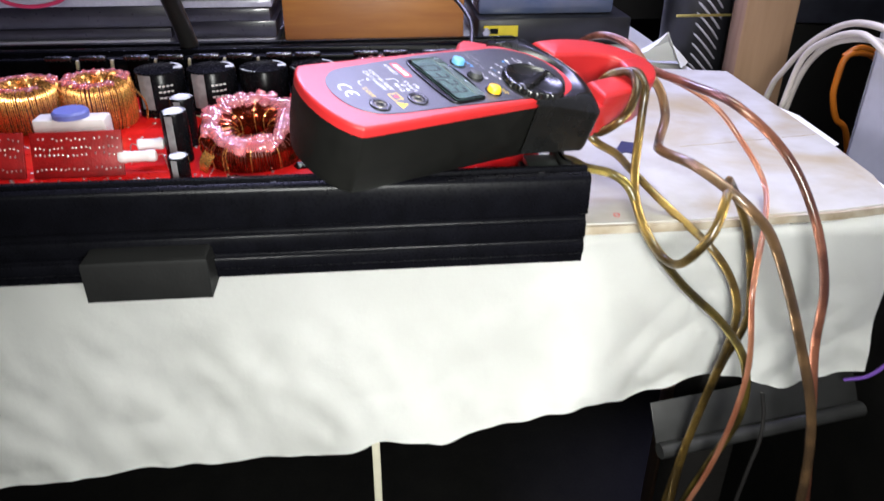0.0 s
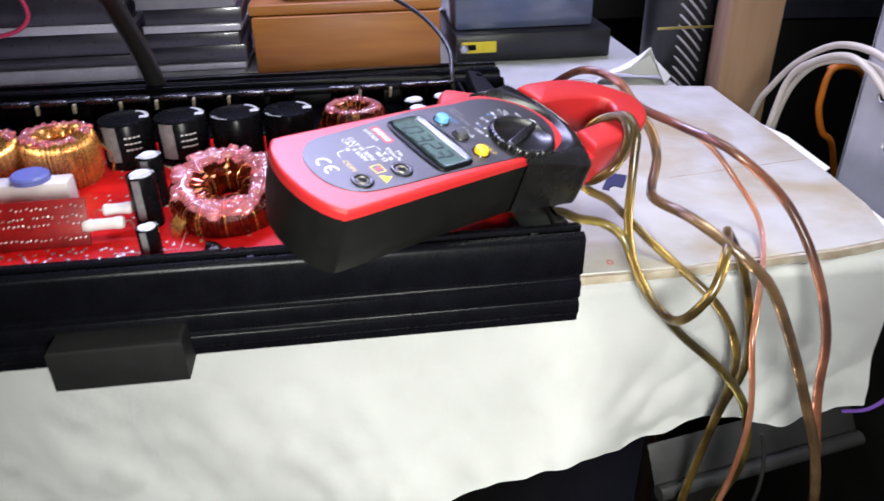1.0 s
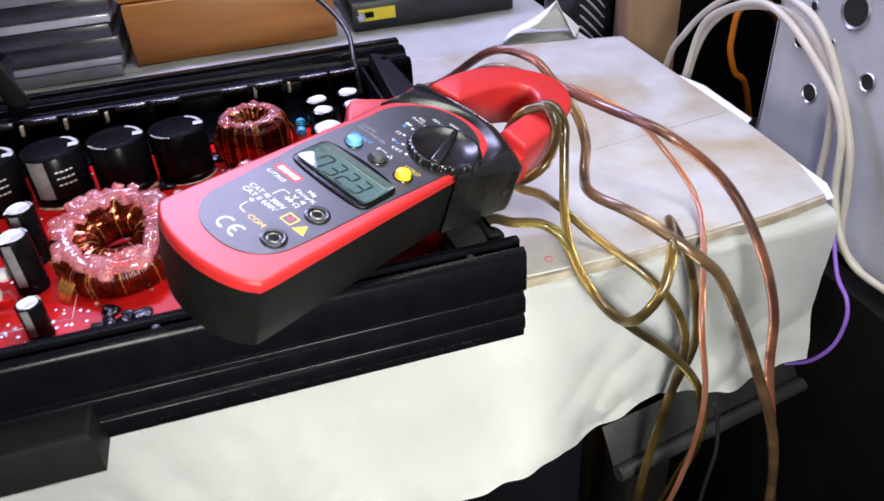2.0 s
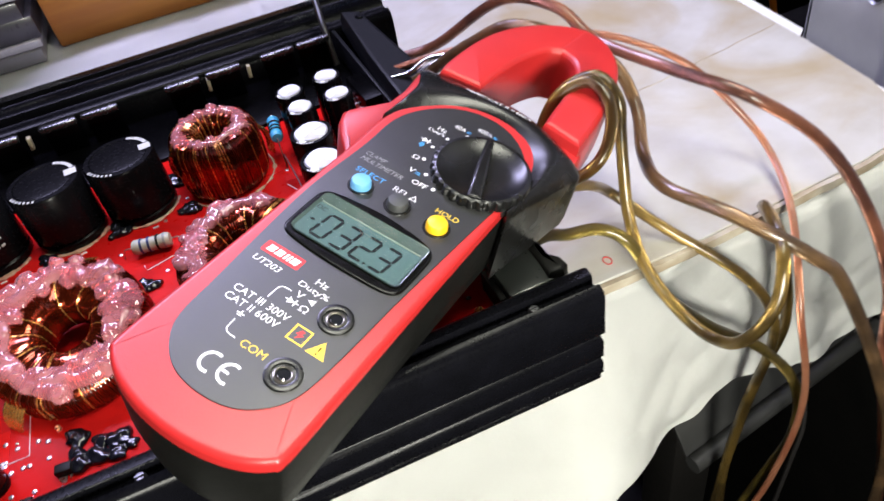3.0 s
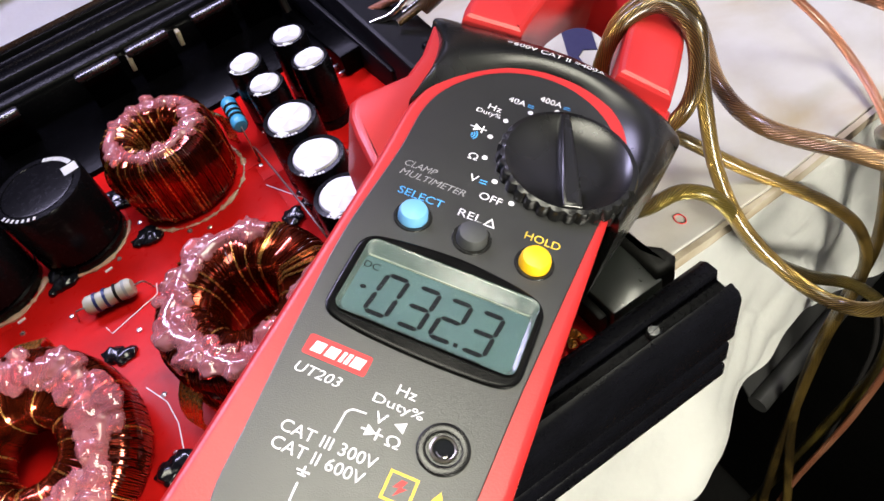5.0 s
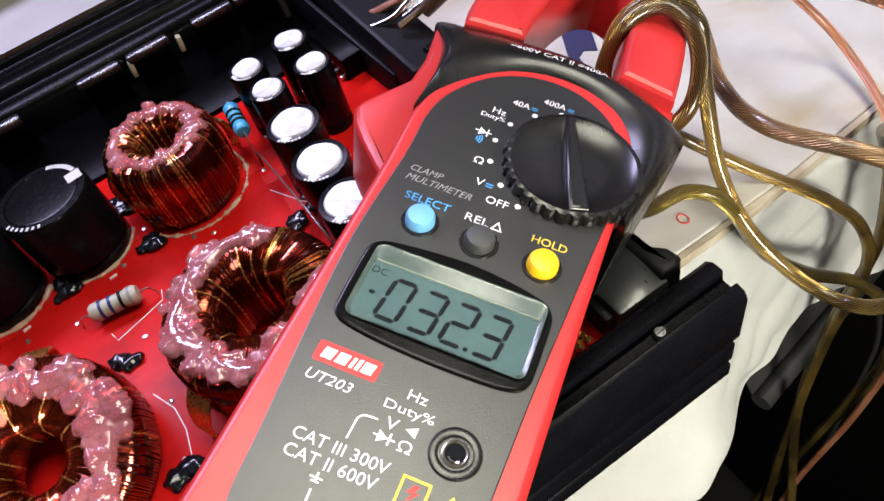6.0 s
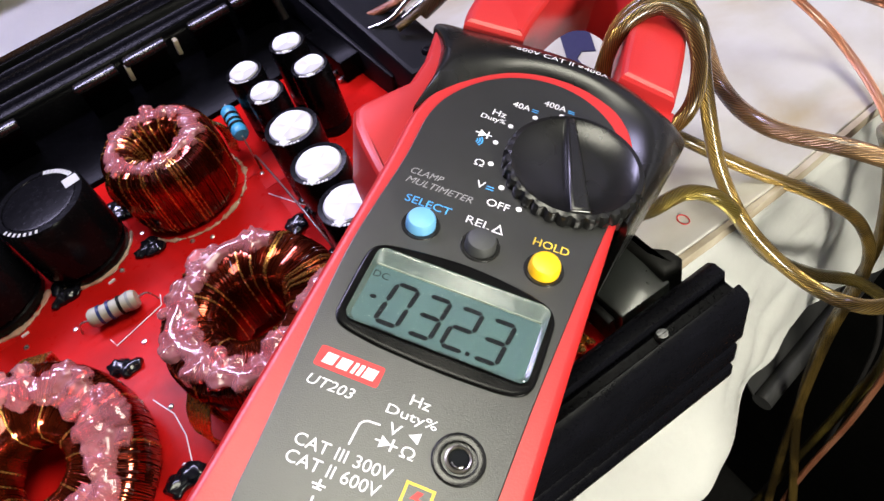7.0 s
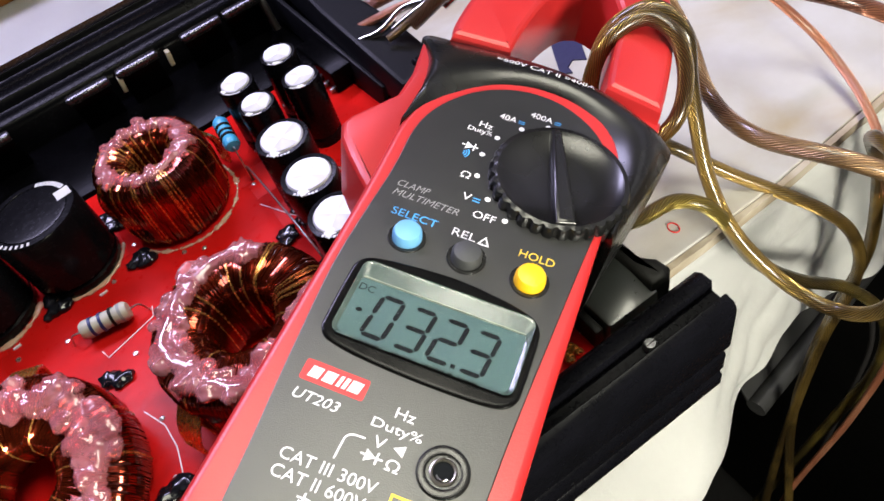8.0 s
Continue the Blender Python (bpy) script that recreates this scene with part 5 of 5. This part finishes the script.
DUSK = surf("dark_case", (0.022, 0.020, 0.03), 0.3, 0.0, (0.05, 0.045, 0.06), 0.6, 40, 0.1, 300, coat=0.4)
GREYCASE = surf("grey_case", (0.22, 0.21, 0.24), 0.35, 0.0, (0.13, 0.12, 0.15), 0.6, 40, 0.1, 300, coat=0.3)
case_stack(-0.272, -0.188, 0.425, (-0.005, 0.010, 0.006, 0.016, 0.012, 0.007, 0.014, 0.018, 0.02), (GREYCASE, CASE_LILAC, DUSK, DUSK, CASE_LILAC, DUSK, GREYCASE), "stack of dusty clear disc cases")
case_stack(-0.46, -0.284, 0.43, (-0.005, 0.016, 0.010, 0.02, 0.008, 0.03, 0.03), (CASE_LILAC, DUSK, DUSK, CASE_LILAC, DUSK), "stack of dark disc cases")
wb = thing("wooden_box", pose(0, 0, 0), "orange varnished wooden box behind the amplifier", "box")
part("front_board", box(bmesh.new(), (-0.178, 0.440, -0.005), (-0.004, 0.452, 0.046), 0.002), WOOD, wb)
part("side_board", box(bmesh.new(), (-0.178, 0.452, -0.005), (-0.168, 0.58, 0.046), 0.002), WOOD, wb)
part("side_board", box(bmesh.new(), (-0.014, 0.452, -0.005), (-0.004, 0.58, 0.046), 0.002), WOOD, wb)
part("lid", box(bmesh.new(), (-0.180, 0.445, 0.0465), (-0.002, 0.58, 0.056), 0.002), WOOD, wb)
gl = thing("grey_case", pose(0, 0, 0), "grey plastic case lying on the wooden box", "case")
part("shell", box(bmesh.new(), (-0.15, 0.46, 0.0565), (-0.01, 0.57, 0.085), 0.004), GREYCASE, gl)
dv = thing("black_device", pose(0, 0, 0), "black electronic device with a yellow warning label", "device")
part("housing", box(bmesh.new(), (0.010, 0.440, -0.005), (0.165, 0.56, 0.022), 0.003), CASE_BLACK, dv)
part("screen_block", box(bmesh.new(), (0.012, 0.455, 0.0222), (0.150, 0.56, 0.085), 0.004), surf("glossy_smoke", (0.06, 0.085, 0.17), 0.15, 0.0, (0.14, 0.14, 0.18), 0.6, 30, 0.05, 300, coat=0.6), dv)
part("label", box(bmesh.new(), (0.016, 0.4385, 0.005), (0.050, 0.4399, 0.0155)), surf("yellow_label", (0.75, 0.6, 0.02), 0.5, 0.0, None, 0.4, 90, 0.0), dv, "yellow warning label")
part("label_print", box(bmesh.new(), (0.022, 0.4379, 0.008), (0.030, 0.4384, 0.013)), LCD_INK, dv)
part("knob", lathe(bmesh.new(), mm((0, 0), (4, 0), (4, 5), (3, 6), (0, 6)), 18, Matrix.Translation((0.018, 0.44, 0.010)) @ Matrix.Rotation(radians(90), 4, "X")), ALU, dv)
coil = thing("disc_spindle", pose(0.222, 0.42, 0.03, 0, 0, 0), "black spindle with a stack of shiny discs", "discs")
part("shell", lathe(bmesh.new(), mm((0, -70), (30, -70), (32, -66), (32, 86), (0, 86)), 40), CASE_BLACK, coil)
for k in range(14):
    bm = bmesh.new()
    pts = [Vector((0.0335 * math.cos(a), 0.0335 * math.sin(a), 0.0)) for a in (2 * math.pi * i / 40 for i in range(40))]
    tube(bm, pts, 0.0011, 6, closed=True)
    bmesh.ops.transform(bm, matrix=pose(0, 0, -0.055 + 0.0095 * k, 0, 46, 0), verts=bm.verts)
    part("disc_edge", bm, CASE_LILAC, coil)
part("strap", box(bmesh.new(), (-0.034, -0.0345, 0.002), (0.034, -0.0330, 0.0045), 0.0005), surf("brass_strap", (0.5, 0.42, 0.15), 0.35, 0.8), coil, "thin brass strap")

post = thing("wooden_post", pose(0.254, 0.352, -0.72, 0, 0, -12), "raw brown timber post beside the bench", "post")
part("timber", box(bmesh.new(), (-0.022, -0.022, 0.0), (0.022, 0.022, 1.3), 0.002), CARDBOARD, post)

# cabinet made up to carry the case and fill the darkness below it
cab = thing("added_cabinet", pose(0, 0, 0), "added near-black cabinet filling the dark under the bare computer case", "cabinet")
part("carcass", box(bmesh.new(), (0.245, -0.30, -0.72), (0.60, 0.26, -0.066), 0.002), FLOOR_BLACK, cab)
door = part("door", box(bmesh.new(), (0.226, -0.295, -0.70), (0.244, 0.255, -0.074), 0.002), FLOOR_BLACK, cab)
part("handle", box(bmesh.new(), (0.219, -0.10, -0.42), (0.226, -0.086, -0.30), 0.002), BLACK_CABLE, door)
pc = thing("computer_case", pose(0.240, 0.0, -0.066), "bare galvanised computer case with punched holes", "computer case")
bm = bmesh.new()
box(bm, (0.0, -0.22, 0.0), (0.0014, 0.17, 0.40))
part("side_panel", bm, STEEL, pc)
part("front_flange", box(bmesh.new(), (0.0, 0.168, 0.0), (0.018, 0.1715, 0.40), 0.0008), STEEL, pc)
part("back_panel", box(bmesh.new(), (0.2, -0.22, 0.0), (0.2014, 0.17, 0.40)), STEEL, pc)
part("top_panel", box(bmesh.new(), (0.0, -0.22, 0.40), (0.2, 0.17, 0.4014)), STEEL, pc)
HOLE = surf("hole_dark", (0.01, 0.01, 0.01), 0.8)
for y, z, r in ((0.111, 0.374, 0.010), (0.135, 0.402, 0.006), (0.108, 0.405, 0.007), (0.142, 0.368, 0.003), (0.122, 0.352, 0.0025), (0.148, 0.345, 0.004), (0.130, 0.318, 0.006), (0.10, 0.43, 0.008), (0.15, 0.43, 0.003), (0.09, 0.34, 0.005)):
    part("hole_rim", lathe(bmesh.new(), [(r * 0.86, 0.0002), (r, 0.0012), (r * 1.1, 0.0002)], 24, Matrix.Translation((0, y, z - 0.234)) @ Matrix.Rotation(radians(-90), 4, "Y")), ALU, pc)
    part("hole", lathe(bmesh.new(), [(0, 0.0004), (r * 0.88, 0.0004)], 24, Matrix.Translation((0, y, z - 0.234)) @ Matrix.Rotation(radians(-90), 4, "Y")), HOLE, pc)

CREAM = ([(224, 285, -90), (225, 266, -7), (225, 249, 20), (225, 222, 47), (225, 188, 67), (225, 155, 73), (225, 127, 69), (225, 107, 55), (225, 88, 31), (225, 75, 8), (226, 70, -16), (229, 66, -50), (233, 50, -63)],
         [(222, 250, -70), (222, 234, 2), (222, 222, 37), (222, 193, 57), (222, 165, 66), (222, 141, 62), (222, 115, 49), (222, 92, 33), (222, 80, 14), (222, 74, -19), (223, 62, -43), (228, 50, -58), (234, 30, -63)],
         [(231, 255, -70), (231, 240, 8), (231, 218, 42), (231, 185, 58), (231, 150, 62), (231, 122, 50), (231, 104, 28), (231, 98, 0), (231, 96, -40), (233, 80, -63)])
for pts in CREAM:
    b = bmesh.new()
    tube(b, spline(mm(*pts), 8), 0.0023, 10)
    tagged(mesh_object("cream_cable", b, WHITE_CABLE, 60), "cream-coloured cable looping beside the computer case", "cable", "cream cables")
for pts in ([(335, 284, 6), (318, 282, 20), (301, 280, 23), (293, 280, 18), (291, 280, 0), (292, 280, -14), (300, 280, -33), (312, 280, -45), (330, 285, -90)], [(293, 282, 20), (306, 282, 27), (326, 284, 18), (345, 290, -6)]):
    b = bmesh.new()
    tube(b, spline(mm(*pts), 8), 0.0026, 10)
    tagged(mesh_object("orange_cable", b, ORANGE_CABLE, 60), "orange cable hanging behind the bench", "cable")
b = bmesh.new()
tube(b, spline(mm((-430, 420, 66), (-422, 420, 51), (-409, 420, 45), (-390, 420, 44), (-370, 420, 49), (-359, 420, 61), (-362, 420, 80)), 8), 0.0018, 8)
tagged(mesh_object("pink_cable", b, surf("pink_cable_skin", (0.6, 0.04, 0.12), 0.35), 60), "pink cable loop hanging before the disc cases", "cable")
b = bmesh.new()
tube(b, spline([(0.205, 0.055, -0.02), (0.200, 0.037, -0.045), (0.200, 0.026, -0.055), (0.200, 0.022, -0.068), (0.200, 0.025, -0.089), (0.199, 0.036, -0.110), (0.196, 0.050, -0.124)], 8), 0.0012, 8)
tagged(mesh_object("purple_cable", b, PURPLE_CABLE, 60), "thin purple cable below the board", "cable")

# dark shelf stuff behind
sh = thing("storage_shelf", pose(0, 0, 0), "dim shelf with dark boxes behind the bench", "shelf")
part("back", box(bmesh.new(), (-0.9, 1.0, -0.1), (0.9, 1.02, 0.9)), WALL, sh)
part("board", box(bmesh.new(), (-0.9, 0.75, 0.24), (0.9, 1.0, 0.26)), TABLE, sh)

# metal slide and stick under the bench, arm and cords
sl = thing("metal_slide", pose(0, 0, 0), "grey metal drawer slide under the bench", "rail")
DULL = surf("dull_steel", (0.065, 0.065, 0.065), 0.38, 0.6, (0.035, 0.035, 0.035), 0.6, 40, 0.1, 300)
part("plate", box(bmesh.new(), (0.0, 0.0, 0.0), (0.150, 0.026, 0.0015), 0.0004, pose(0.070, 0.033, -0.152, 58, 0, 10)), DULL, sl)
b = bmesh.new()
tube(b, [Vector((0.071, 0.028, -0.153)), Vector((0.145, 0.041, -0.153)), Vector((0.218, 0.054, -0.153))], 0.0050, 14)
part("rolled_edge", b, DULL, sl, "rolled bright front edge")
tagged(mesh_object("wooden_stick", box(bmesh.new(), (-0.1055, 0.052, -0.70), (-0.1005, 0.056, -0.04), 0.0006), surf("pale_stick", (0.55, 0.52, 0.4), 0.6)), "pale thin stick behind the hanging cloth", "stick")
b = bmesh.new()
tube(b, spline([(-0.224, 0.252, 0.046), (-0.228, 0.235, 0.08), (-0.236, 0.205, 0.13), (-0.25, 0.19, 0.19), (-0.30, 0.2, 0.3)], 8), 0.0062, 12)
tagged(mesh_object("black_hose", b, BLACK_CABLE, 60), "thick black cable leaning on the amplifier's back rail", "cable")
b = bmesh.new()
tube(b, spline([(-0.026, 0.205, 0.036), (-0.026, 0.214, 0.052), (-0.024, 0.245, 0.063), (-0.036, 0.275, 0.076), (-0.058, 0.295, 0.088), (-0.085, 0.31, 0.098), (-0.14, 0.33, 0.104), (-0.22, 0.34, 0.108), (-0.32, 0.34, 0.12)], 8), 0.0016, 8)
tagged(mesh_object("power_cable", b, BLACK_CABLE, 60), "thin dark cord arching into the amplifier", "cable")

# a crumpled paper scrap behind the board
b = bmesh.new()
P_ = mm((118, 352, -3), (150, 346, 12), (168, 350, 26), (182, 342, -3), (150, 372, 4), (176, 366, 14), (196, 362, -3), (140, 380, -3))
V_ = [b.verts.new(q) for q in P_]
for f in ((0, 1, 4), (1, 2, 4), (2, 5, 4), (2, 3, 5), (3, 6, 5), (4, 5, 7), (5, 6, 7), (0, 4, 7)):
    b.faces.new([V_[k] for k in f])
bmesh.ops.subdivide_edges(b, edges=b.edges[:], cuts=3, use_grid_fill=True)
for v in b.verts:
    v.co.z += 0.0025 * noise.noise(v.co * 70)
bmesh.ops.solidify(b, geom=b.faces[:], thickness=0.0004)
tagged(mesh_object("paper_scrap", b, CLOTH, 25), "crumpled white paper scrap behind the white board", "paper")

# dim things on the far side, beyond the post
gb2 = thing("storage_bin", pose(0.72, 0.92, -0.09, 0, 0, -8), "dim grey-blue plastic bin beyond the timber post", "bin")
BIN = surf("grey_blue_plastic", (0.10, 0.105, 0.15), 0.4, 0.0, (0.05, 0.05, 0.075), 0.7, 30, 0.3, 160)
part("tub", box(bmesh.new(), (-0.13, -0.04, 0.0), (0.16, 0.09, 0.10), 0.008), BIN, gb2)
part("lid", box(bmesh.new(), (-0.14, -0.05, 0.1005), (0.17, 0.10, 0.118), 0.005), BIN, gb2)
part("stand", box(bmesh.new(), (-0.12, -0.03, -0.63), (0.15, 0.08, -0.0005), 0.004), TABLE, gb2)
